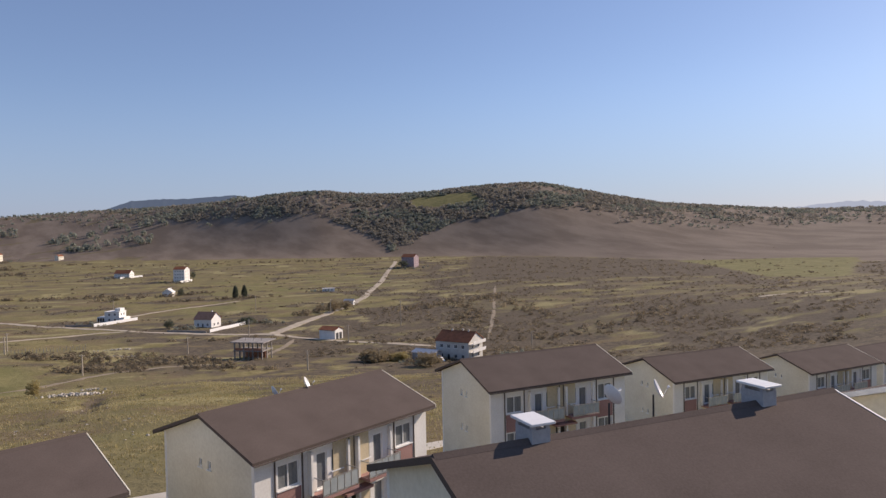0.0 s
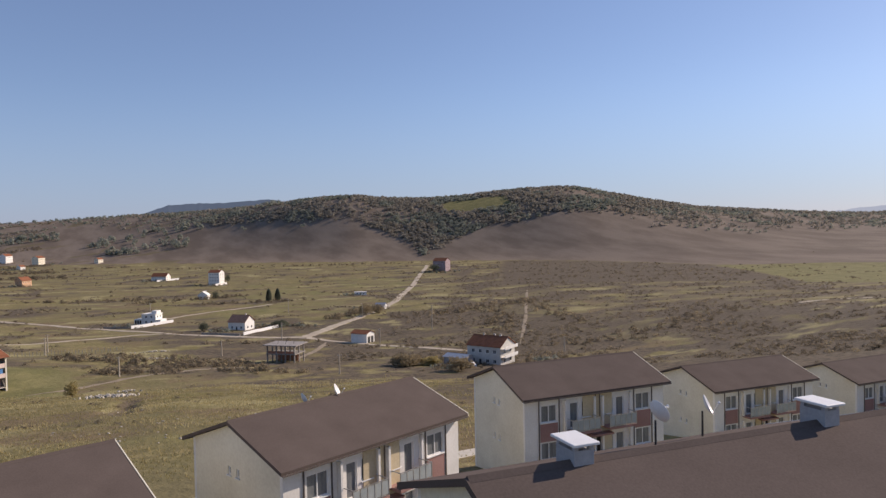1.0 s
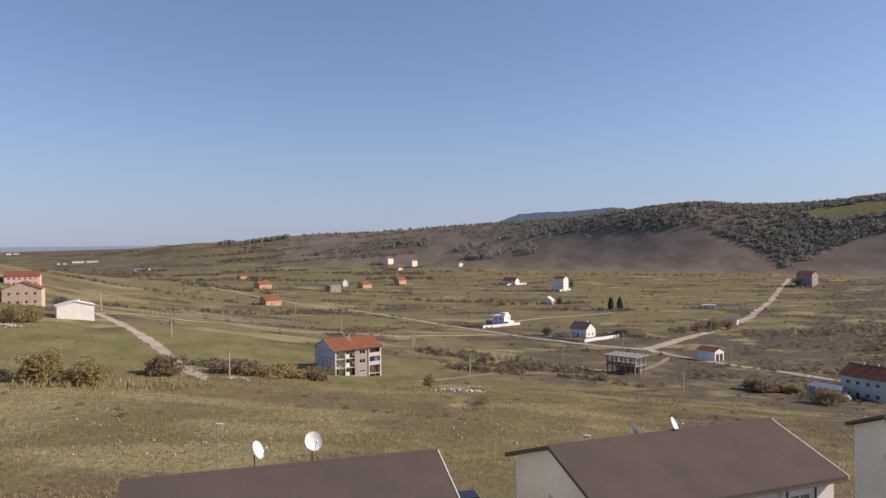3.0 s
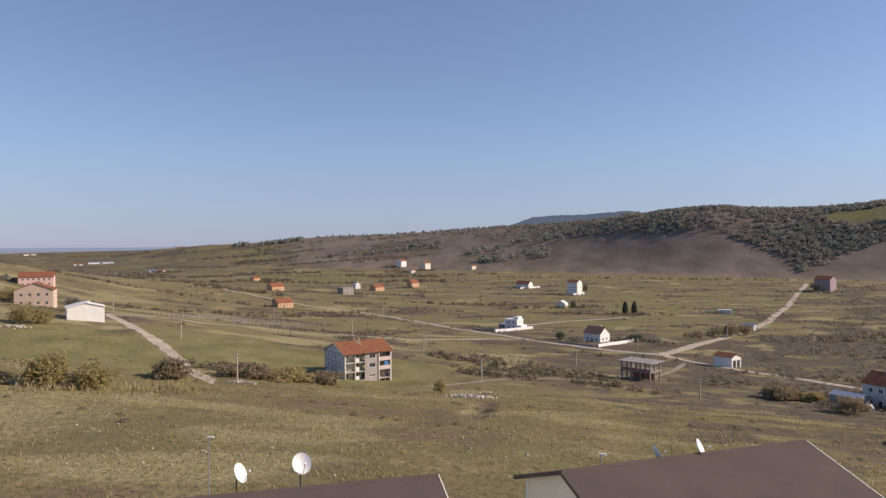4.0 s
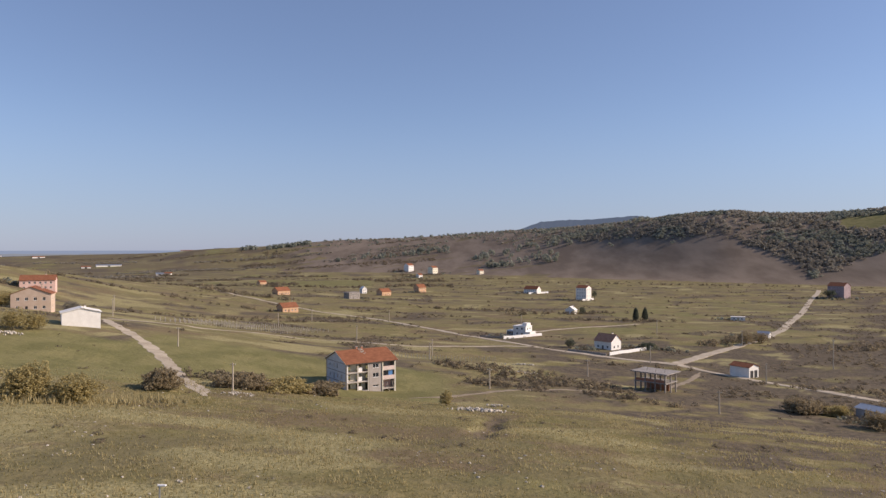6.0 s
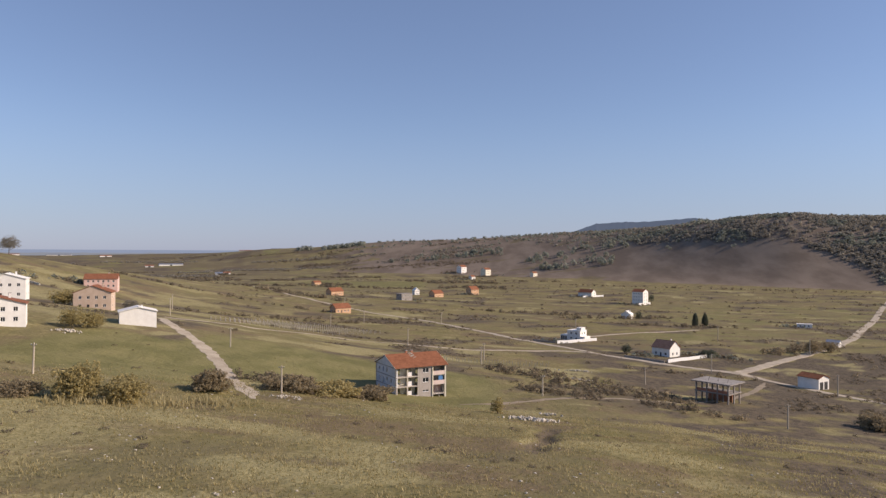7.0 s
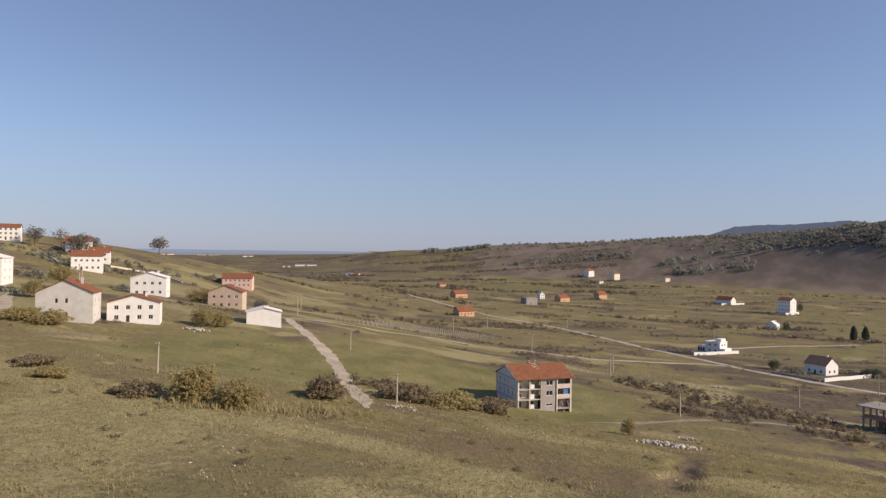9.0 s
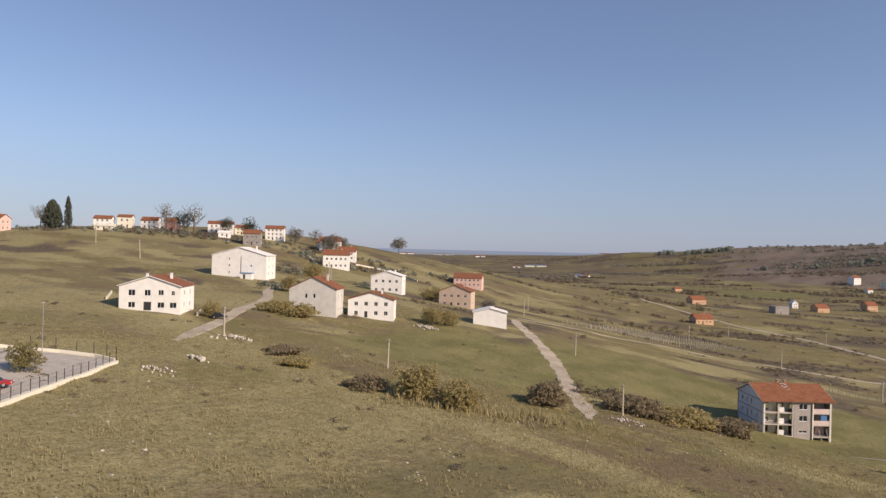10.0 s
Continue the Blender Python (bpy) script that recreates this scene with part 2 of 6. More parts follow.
# The slope down into the valley, along y, and the spurs and dips that lie on it: x, y, breadth, height.
SLOPE_Y = (-400, 0, 40, 110, 160, 200, 260, 330, 480, 700, 1000, 1500)
SLOPE_Z = (40, 27.5, 22, 13.5, 7, 1, -4.5, -10.5, -15, -19, -18, -18)
SPURS = [(-60, 150, 70, -2.0), (-170, 160, 90, 1.2), (-150, 280, 90, 9.5), (-260, 290, 120, 3.6), (-450, 400, 170, 48.7), (-250, 460, 120, -6.7), (-550, 650, 200, 31.2), (-40, 200, 45, -1.3), (70, 230, 60, -1.3), (110, 60, 60, -2.7), (-120, 60, 80, -3.4), (190, 160, 90, -10.6), (-300, 750, 200, 7.3), (-250, 60, 150, 9.2), (300, 800, 200, -2.8), (130, 330, 100, -1.7), (-520, 220, 130, 14), (-18, 224, 26, -1.7)]
# The skyline of the hills by bearing: bearing, rise in degrees, distance of the foot and of the crest.
HILLS = ((-180, 0.3, 700, 1500), (-80, 0.5, 900, 2000), (-45, -0.4, 1800, 3000), (-26, -0.35, 2100, 3000), (-20, 0.0, 2050, 2800), (-15.5, 0.25, 2000, 2700),
         (-11, 0.62, 1900, 2650), (-6.6, 0.85, 1800, 2600), (0, 1.22, 1660, 2500), (5, 1.5, 1550, 2350), (10, 1.75, 1450, 2150), (15.5, 2.3, 1380, 1900),
         (21, 2.8, 1320, 1780), (25, 2.55, 1300, 1750), (29, 2.6, 1280, 1750), (34.5, 3.05, 1250, 1750), (39.5, 3.15, 1210, 1750), (43.5, 2.4, 1170, 1780),
         (49, 1.35, 1100, 1850), (53.6, 0.95, 1060, 2000), (60, 0.6, 1000, 2200), (90, 0.5, 900, 2000), (180, 0.3, 700, 1500))
HUB = (2.0, 20.0, 40.5)


def hill_at(bearing):
    """Rise, foot and crest at a bearing, on a smooth curve through the table."""
    last = len(HILLS) - 1
    i = 0
    while i < last - 1 and bearing > HILLS[i + 1][0]:
        i += 1
    p, q = HILLS[i], HILLS[i + 1]
    before, after = HILLS[max(i - 1, 0)], HILLS[min(i + 2, last)]
    w = q[0] - p[0]
    k = min(1.0, max(0.0, (bearing - p[0]) / w))
    out = []
    for c in (1, 2, 3):
        m0 = (q[c] - before[c]) / max(q[0] - before[0], 1e-6) * w
        m1 = (after[c] - p[c]) / max(after[0] - p[0], 1e-6) * w
        out.append((2 * k ** 3 - 3 * k * k + 1) * p[c] + (k ** 3 - 2 * k * k + k) * m0 + (3 * k * k - 2 * k ** 3) * q[c] + (k ** 3 - k * k) * m1)
    return out


def height(x, y):
    """The lie of the land."""
    z = float(np.interp(y, SLOPE_Y, SLOPE_Z))
    for a, b, s, h in SPURS:
        d = ((x - a) ** 2 + (y - b) ** 2) / (2 * s * s)
        if d < 12:
            z += h * math.exp(-d)
    r, bearing = math.hypot(x - HUB[0], y - HUB[1]), math.degrees(math.atan2(x - HUB[0], y - HUB[1]))
    if r > 600:
        rise, foot, crest = hill_at(bearing)
        top = HUB[2] + crest * math.tan(math.radians(rise))
        k = max(0.0, (r - foot) / (crest - foot))
        k = min(1.0, k)
        z = z + (top - z) * (0.35 * k + 0.65 * k * k * (3 - 2 * k))
        if r > crest:
            z += (r - crest) * math.tan(math.radians(min(rise, 0.6) - 0.25))
    return z


def polar(x, y):
    return math.hypot(x - HUB[0], y - HUB[1]), math.degrees(math.atan2(x - HUB[0], y - HUB[1]))


def rumple(x, y):
    """Small unevenness of the open ground."""
    r = math.hypot(x - HUB[0], y - HUB[1])
    if r < 45:
        return 0.0
    k = smooth(45, 90, r)
    near = 0.35 * noise.noise((x / 9, y / 9, 1.0)) + 0.6 * noise.noise((x / 28, y / 28, 4.0))
    dx, dy = x - 9.0, y - 136.0
    u = min(1.0, max(0.0, (dx * 4 + dy * 27) / 745))
    near -= 1.3 * math.exp(-(((dx - 4 * u) + 0.9 * math.sin(dy / 3)) ** 2 + (dy - 27 * u) ** 2) / 4)
    far = smooth(1300, 2000, r) * 5 * noise.noise((x / 260, y / 260, 9.0))
    return k * near + far


# The lower edge of the hill woods by bearing: bearing, height of the edge in degrees, thickness of the stand.
WOOD_EDGE = np.array(((2, 0.5, 0.0), (6, 0.2, 0.2), (9, 0.5, 0.4), (12, 0.65, 0.65), (15.6, 0.85, 0.95), (20, 1.15, 1.0), (23.8, 0.1, 1.0), (26.3, -1.2, 0.9), (27.8, -2.3, 0.9), (28.8, -1.9, 0.9),
                      (31, -0.6, 0.95), (34, 0.4, 1.0), (37.6, 1.1, 1.0), (40, 1.2, 1.0), (44, 0.2, 0.8), (50, -0.8, 0.7), (57, -0.9, 0.7), (64, -0.8, 0.5), (70, -0.5, 0.0)))


def rise_of(x, y, r):
    """How high a spot of the hills stands over the eye's level, in degrees."""
    return math.degrees(math.atan2(height(x, y) - HUB[2], r))


def meadow_at(x, y, r, b):
    """The bright clearing under the hilltop."""
    bb = b + 1.3 * noise.noise((x / 80, y / 80, 14.0))
    span = smooth(28.6, 29.6, bb) * (1 - smooth(34.6, 35.6, bb))
    if not span:
        return 0.0
    e, rise = rise_of(x, y, r) + 0.2 * noise.noise((x / 50, y / 50, 15.0)), hill_at(b)[0]
    return span * smooth(rise - 1.25, rise - 1.1, e) * (1 - smooth(rise - 0.4, rise - 0.25, e))


def wooded(x, y):
    """How thickly trees stand on the hills, 0 to 1."""
    r, b = polar(x, y)
    if r < 1000 or b < 2 or b > 70:
        return 0.0
    patch = noise.noise((x / 150, y / 150, 3.0)) + 0.5 * noise.noise((x / 55, y / 55, 7.0))
    b2 = b + 1.2 * noise.noise((x / 70, y / 70, 17.0))
    low, thick = np.interp(b2, WOOD_EDGE[:, 0], WOOD_EDGE[:, 1]), np.interp(b2, WOOD_EDGE[:, 0], WOOD_EDGE[:, 2])
    w = smooth(-0.1, 0.35 + 1.6 * smooth(39, 45, b), rise_of(x, y, r) + 0.3 * patch - low) * thick
    w *= 1 - 0.8 * smooth(0.02, 0.4, noise.noise((x / 110, y / 200, 19.0)))
    return max(0.0, w * (1 - meadow_at(x, y, r, b)))


def thick_at(x, y, r, b, green, soil):
    """How strongly thickets take over a spot of the valley floor."""
    k = noise.noise((x / 60, y / 34, 31.0)) + 0.55 * noise.noise((x / 16, y / 13, 33.0))
    return k + 0.3 * smooth(10, 40, b) - 0.35 * green - 0.8 * soil - 0.25 * (b < -14)


def cover(x, y):
    """Ploughed soil, fresh green, dark scrub and bleached grass, each 0 to 1."""
    r, b = polar(x, y)
    wob = noise.noise((x / 60, y / 60, 2.0))
    soil = green = scrub = dry = 0.0
    if r > 600:
        rise, foot, crest = hill_at(b)
        soil = smooth(foot - 30, foot + 40, r) * (1 - smooth(crest + 100, crest + 500, r)) * smooth(-17, -9, b + 3 * wob) * (1 - smooth(66, 72, b))
        tilled = smooth(33, 35, b) * smooth(690, 740, r) * (1 - smooth(foot - 10, foot + 10, r))
        far_green = smooth(-0.6, 0.6, b - 49 - (1150 - r) / 56) * smooth(660, 700, r) * (1 - smooth(1050, 1090, r)) * (1 - smooth(62, 64, b))
        meadow = meadow_at(x, y, r, b)
        strip = smooth(-18, -15, b) * (1 - smooth(-7, -5, b)) * smooth(1080, 1120, r) * (1 - smooth(1330, 1400, r))
        green = max(far_green * 0.9, meadow * 1.1, strip * 0.8)
        soil *= 1 - green
        weeds = smooth(0.1, 0.45, noise.noise((x / 130, r / 45, 91.0)) + 0.4 * noise.noise((x / 30, r / 14, 92.0))) * (1 - smooth(9, 14, b))
        scrub = max(wooded(x, y) * 0.4, 0.6 * weeds * soil, 0.9 * tilled * (1 - green))
        soil *= 1 - 0.65 * weeds
        dry = 0.3 * smooth(-40, -25, b) * (1 - smooth(-22, -18, b)) * (1 - smooth(1800, 2200, r))
    if r > 1300 and b < -8:
        far = smooth(1300, 1700, r) * (1 - smooth(-20, -11, b))
        scrub, soil, dry = max(scrub, 0.5 * far), soil * (1 - far), dry * (1 - far)
    if 400 < r < 1000:
        mid = smooth(8, 13, b) * (1 - smooth(26, 29, b)) * smooth(420, 480, r) * (1 - smooth(900, 980, r))
        green = max(green, mid * (0.3 + 0.7 * wob + 0.6 * noise.noise((x / 24, y / 24, 6.0))))
    if r < 420:
        left = smooth(-110, -95, x) * (1 - smooth(-5, 12, x)) * smooth(196, 206, y) * (1 - smooth(262, 282, y))
        west = smooth(-140, -120, x) * (1 - smooth(-72, -62, x)) * smooth(165, 180, y) * (1 - smooth(235, 250, y))
        green = max(green, 0.75 * max(left, west), 0.35 * smooth(0.1, 0.5, noise.noise((x / 35, y / 35, 5.0))))
        scrub = max(scrub, 0.5 * smooth(0.15, 0.5, noise.noise((x / 22, y / 13, 8.0))) * (1 - green))
        dry = smooth(0.0, 0.5, noise.noise((x / 40, y / 18, 11.0))) * (1 - green)
        if x > 20:
            scrub = max(scrub, 0.95 * smooth(18, 60, x) * smooth(75, 115, y) * smooth(-0.45, 0.2, noise.noise((x / 24, y / 13, 38.0)) + 0.6 * noise.noise((x / 8, y / 5, 39.0))))
    if x < -120 and r < 560:
        dry = max(dry, 0.62 * smooth(120, 170, -x) * smooth(-0.35, 0.2, noise.noise((x / 40, y / 30, 12.0))) * (1 - green))
    if 200 < r < 1150:
        grown = thick_at(x, y, r, b, green, soil)
        scrub = max(scrub, 0.85 * smooth(0.05, 0.5, grown), 0.55 * smooth(22, 34, b) * smooth(-0.3, 0.3, noise.noise((x / 45, y / 45, 36.0)) + 0.5 * noise.noise((x / 15, y / 15, 37.0))) * (1 - smooth(800, 950, r)))
    if r > 240:
        lane = noise.noise((x / 55, y / 28, 71.0)) + 0.6 * noise.noise((x / 19, y / 12, 72.0))
        fade = 1 - smooth(0.2, 0.6, soil)
        scrub = max(scrub, 0.7 * smooth(0.12, 0.45, lane) * fade)
        dry = max(dry, 0.75 * smooth(0.2, 0.5, -lane) * fade)
    if r > 1000 and b < -3:
        strip = noise.noise((b * 0.35, r / 95, 81.0))
        fade = smooth(1000, 1200, r) * (1 - smooth(-8, -3, b))
        scrub = max(scrub, 0.8 * smooth(0.1, 0.35, strip) * fade)
        green = max(green, 0.7 * smooth(0.15, 0.4, -strip) * fade * (1 - soil))
        dry = max(dry, 0.6 * smooth(0.2, 0.4, noise.noise((b * 0.3, r / 120, 83.0))) * fade)
    if 0 < x < 22 and 130 < y < 170:
        scrub = max(scrub, math.exp(-((x - 9 - 4 * (y - 136) / 27 + 0.9 * math.sin((y - 136) / 3)) / 2.2) ** 2))
    if x < -30 and y < 150:
        dry = max(dry, 0.6 * smooth(30, 60, -x) * (1 - green))
        scrub *= 0.5
    return soil, green, scrub, dry


bearings = [-180 + 4 * i for i in range(26)] + [-76 + 0.5 * i for i in range(305)] + [77 + 4 * i for i in range(26)]
ranges = [2.0]
while ranges[-1] < 4850:
    ranges.append(ranges[-1] * 1.0185 + 0.12)
verts, faces, tint = [], [], []
for r in ranges:
    for b_deg in bearings:
        x, y = HUB[0] + r * math.sin(radians(b_deg)), HUB[1] + r * math.cos(radians(b_deg))
        verts.append((x, y, height(x, y) + rumple(x, y)))
        tint.append(cover(x, y))
n = len(bearings)
for i in range(len(ranges) - 1):
    for j in range(n):
        k = (j + 1) % n
        faces.append((i * n + j, (i + 1) * n + j, (i + 1) * n + k, i * n + k))
faces.append(tuple(range(n))[::-1])
land = bpy.data.meshes.new("ground")
land.from_pydata(verts, [], faces)
flip = bmesh.new()
flip.from_mesh(land)
bmesh.ops.recalc_face_normals(flip, faces=flip.faces)
if sum(f.normal.z for f in flip.faces) < 0:
    bmesh.ops.reverse_faces(flip, faces=flip.faces)
for f in flip.faces:
    f.smooth = True
flip.to_mesh(land)
flip.free()
layer = land.color_attributes.new("cover", "FLOAT_COLOR", "POINT")
layer.data.foreach_set("color", np.array(tint, "f").ravel())
ground = tagged(new("ground", land), "rough autumn pasture and ploughed hillsides of a wide valley", "ground", kind="structure")
LAND = BVHTree.FromPolygons(verts, [f for f in faces])


def gz(x, y):
    hit = LAND.ray_cast(Vector((x, y, 900.0)), Vector((0, 0, -1)))
    return hit[0].z if hit[0] else height(x, y)


GRID = np.array(verts)[:, 2].reshape(len(ranges), len(bearings))


def gz_many(x, y):
    """Ground heights for arrays of places."""
    dx, dy = x - HUB[0], y - HUB[1]
    r, b = np.hypot(dx, dy), np.degrees(np.arctan2(dx, dy))
    i = np.clip(np.searchsorted(ranges, r) - 1, 0, len(ranges) - 2)
    j = np.clip(np.searchsorted(bearings, b) - 1, 0, len(bearings) - 2)
    rs, bs = np.array(ranges), np.array(bearings)
    u, v = (r - rs[i]) / (rs[i + 1] - rs[i]), (b - bs[j]) / (bs[j + 1] - bs[j])
    return GRID[i, j] * (1 - u) * (1 - v) + GRID[i + 1, j] * u * (1 - v) + GRID[i, j + 1] * (1 - u) * v + GRID[i + 1, j + 1] * u * v


def ground_material():
    m = bpy.data.materials.new("open ground")
    m.use_nodes = True
    nt, l = m.node_tree.nodes, m.node_tree.links
    bsdf, tex, att = nt["Principled BSDF"], nt.new("ShaderNodeTexCoord"), nt.new("ShaderNodeVertexColor")
    att.layer_name = "cover"

    def grain(scale, detail=5, stretch=(1, 1, 1), rough=0.6):
        node, mp = nt.new("ShaderNodeTexNoise"), nt.new("ShaderNodeMapping")
        mp.inputs["Scale"].default_value = stretch
        l.new(tex.outputs["Object"], mp.inputs["Vector"])
        l.new(mp.outputs["Vector"], node.inputs["Vector"])
        node.inputs["Scale"].default_value, node.inputs["Detail"].default_value, node.inputs["Roughness"].default_value = scale, detail, rough
        return node.outputs["Fac"]

    def blend(fac, a, b):
        mix = nt.new("ShaderNodeMix")
        mix.data_type = "RGBA"
        l.new(fac, mix.inputs["Factor"])
        for value, socket in ((a, mix.inputs[6]), (b, mix.inputs[7])):
            if isinstance(value, tuple):
                socket.default_value = (*value, 1)
            else:
                l.new(value, socket)
        return mix.outputs[2]

    def ramp(fac, lo, hi):
        node = nt.new("ShaderNodeMapRange")
        node.interpolation_type = "SMOOTHSTEP"
        node.inputs["From Min"].default_value, node.inputs["From Max"].default_value = lo, hi
        l.new(fac, node.inputs["Value"])
        return node.outputs["Result"]

    def edge(fac, wob, width=0.16):
        """A cover's weight, broken up along its edge."""
        add = nt.new("ShaderNodeMath")
        add.operation = "ADD"
        l.new(fac, add.inputs[0])
        half = nt.new("ShaderNodeMath")
        half.operation = "MULTIPLY_ADD"
        half.inputs[1].default_value, half.inputs[2].default_value = 0.9, -0.45
        l.new(wob, half.inputs[0])
        l.new(half.outputs[0], add.inputs[1])
        return ramp(add.outputs[0], 0.5 - width, 0.5 + width)

    sep = nt.new("ShaderNodeSeparateColor")
    l.new(att.outputs["Color"], sep.inputs["Color"])
    fine, tuft, mid, wide = grain(2.6, 6), grain(0.55, 6), grain(0.09, 6), grain(0.012, 5)
    grass = blend(ramp(tuft, 0.35, 0.65), (0.165, 0.139, 0.062), (0.275, 0.228, 0.11))
    grass = blend(ramp(mid, 0.4, 0.62), grass, blend(ramp(fine, 0.3, 0.7), (0.122, 0.118, 0.045), (0.216, 0.184, 0.080)))
    grass = blend(ramp(wide, 0.42, 0.66), grass, (0.17, 0.146, 0.076))
    dead = blend(ramp(fine, 0.3, 0.7), (0.13, 0.1, 0.058), (0.215, 0.166, 0.096))
    grass = blend(ramp(grain(0.032, 7, (1, 1.4, 1), 0.68), 0.5, 0.6), grass, dead)
    bleached = blend(ramp(fine, 0.3, 0.7), (0.2, 0.176, 0.08), (0.37, 0.325, 0.17))
    grass = blend(edge(att.outputs["Alpha"], tuft, 0.3), grass, bleached)
    grass = blend(ramp(grain(0.07, 6, (1, 1.5, 1), 0.7), 0.58, 0.68), grass, bleached)
    scrub = blend(ramp(tuft, 0.35, 0.65), (0.078, 0.064, 0.047), (0.15, 0.12, 0.082))
    grass = blend(edge(sep.outputs["Blue"], tuft, 0.25), grass, scrub)
    soil = blend(ramp(grain(0.02, 6, (1, 0.35, 1)), 0.35, 0.65), (0.146, 0.116, 0.09), (0.215, 0.174, 0.136))
    grass = blend(edge(sep.outputs["Red"], mid, 0.12), grass, soil)
    green = blend(ramp(mid, 0.35, 0.65), (0.146, 0.14, 0.056), (0.208, 0.188, 0.083))
    grass = blend(edge(sep.outputs["Green"], mid, 0.2), grass, green)
    grass = blend(ramp(grain(0.9, 3), 0.3, 0.36), blend(ramp(fine, 0.3, 0.7), (0.1, 0.08, 0.045), (0.16, 0.128, 0.07)), grass)
    l.new(grass, bsdf.inputs["Base Color"])
    bsdf.inputs["Roughness"].default_value = 0.95
    bsdf.inputs["Specular IOR Level"].default_value = 0.1
    bn = nt.new("ShaderNodeBump")
    bn.inputs["Strength"].default_value, bn.inputs["Distance"].default_value = 0.9, 0.5
    l.new(tuft, bn.inputs["Height"])
    l.new(bn.outputs["Normal"], bsdf.inputs["Normal"])
    return m


land.materials.append(ground_material())


def ribbon(name, line, width, material, label, lift=0.07, ragged=0.25, seed=1, taper=0.0):
    """A track laid over the ground along a line of (x, y), with ragged verges and a real edge; its ends may peter out over a length."""
    rng = random.Random(seed)
    pts = [Vector((*p, 0)) for p in line]
    fine = []
    for i in range(len(pts) - 1):
        p0, p1, p2, p3 = pts[max(i - 1, 0)], pts[i], pts[i + 1], pts[min(i + 2, len(pts) - 1)]
        steps = max(3, int((p2 - p1).length / 2.5))
        for s in range(steps):
            t = s / steps
            fine.append(0.5 * ((2 * p1) + (p2 - p0) * t + (2 * p0 - 5 * p1 + 4 * p2 - p3) * t * t + (3 * p1 - p0 - 3 * p2 + p3) * t ** 3))
    fine.append(pts[-1])
    bm = bmesh.new()
    rows = []
    for i, p in enumerate(fine):
        d = (fine[min(i + 1, len(fine) - 1)] - fine[max(i - 1, 0)]).normalized()
        side = Vector((-d.y, d.x, 0))
        row = []
        near_end = min((p - fine[0]).length, (p - fine[-1]).length)
        full = width * (1 if not taper else 0.3 + 0.7 * smooth(0, taper, near_end))
        for k in (-0.56, -0.5, -0.25, 0, 0.25, 0.5, 0.56):
            w = full * (1 + ragged * (rng.random() - 0.5) * (abs(k) > 0.3))
            q = p + side * k * w
            row.append(bm.verts.new((q.x, q.y, gz(q.x, q.y) + (lift if abs(k) < 0.55 else -0.15))))
        rows.append(row)
    for a, c in zip(rows, rows[1:]):
        for k in range(6):
            bm.faces.new((a[k], a[k + 1], c[k + 1], c[k]))
    bmesh.ops.recalc_face_normals(bm, faces=bm.faces)
    if sum(f.normal.z for f in bm.faces) < 0:
        bmesh.ops.reverse_faces(bm, faces=bm.faces)
    me = bpy.data.meshes.new(name)
    bm.to_mesh(me)
    bm.free()
    me.materials.append(material)
    return tagged(new(name, me), label, "road", kind="structure")


EARTH = surface("bare earth", (0.2, 0.155, 0.1), (0.31, 0.25, 0.17), 0.3, bump=0.3)
ribbon("road", [(-330, 900), (-230, 735), (-115, 602), (-45, 544), (20, 446), (56, 393), (90, 358), (112, 340), (129, 298), (146, 262), (158, 246)], 4.2, TRACK, "pale gravel lane along the valley floor", 0.12)
ribbon("road", [(108, 344), (140, 385), (185, 440), (235, 510), (275, 580), (345, 700), (430, 850), (506, 978), (540, 1040)], 5.5, TRACK, "pale gravel lane climbing towards the hills", 0.15, seed=2)
ribbon("track", [(-50, 170), (-56, 182), (-71, 207), (-90, 236), (-113, 267), (-127, 286), (-140, 308)], 3.9, TRACK, "chalky rutted track down the grass slope", 0.06, 0.7, seed=3, taper=14)
ribbon("road", [(-131, 133), (-138, 143), (-150, 160), (-170, 186), (-187, 210), (-205, 228), (-225, 262)], 3.5, TRACK, "narrow pale village lane", 0.08, seed=4, taper=12)
ribbon("road", [(-150, 330), (-100, 350), (-20, 372), (40, 398), (80, 372)], 3.2, TRACK, "narrow dirt lane beside the vineyard", 0.1, seed=5)
ribbon("track", [(-8, 211), (4, 219), (27, 238), (60, 250), (92, 284), (112, 322)], 2.2, EARTH, "faint bare-earth track to the unfinished house", 0.05, 0.8, seed=12, taper=15)
ribbon("road", [(20, 446), (40, 470), (90, 520), (150, 560)], 3.0, TRACK, "dirt lane off to the farmhouses", 0.1, seed=6)

# ---- buildings ----
def wall_panel(bm, length, z0, z1, thick, holes, place):
    """An upright wall from x 0 to length with rectangular openings (x0, x1, z0, z1) through it; place maps (x, depth, z) into the house."""
    xs = sorted({0.0, length, *(h[0] for h in holes), *(h[1] for h in holes)})
    zs = sorted({z0, z1, *(h[2] for h in holes), *(h[3] for h in holes)})
    for a, b in zip(xs, xs[1:]):
        for c, d in zip(zs, zs[1:]):
            mx, mz = (a + b) / 2, (c + d) / 2
            if any(h[0] < mx < h[1] and h[2] < mz < h[3] for h in holes):
                continue
            v = [bm.verts.new(place(*p)) for p in ((a, 0, c), (b, 0, c), (b, thick, c), (a, thick, c), (a, 0, d), (b, 0, d), (b, thick, d), (a, thick, d))]
            for f in ((0, 3, 2, 1), (4, 5, 6, 7), (0, 1, 5, 4), (1, 2, 6, 5), (2, 3, 7, 6), (3, 0, 4, 7)):
                bm.faces.new([v[i] for i in f])
    bmesh.ops.remove_doubles(bm, verts=bm.verts, dist=0.0005)


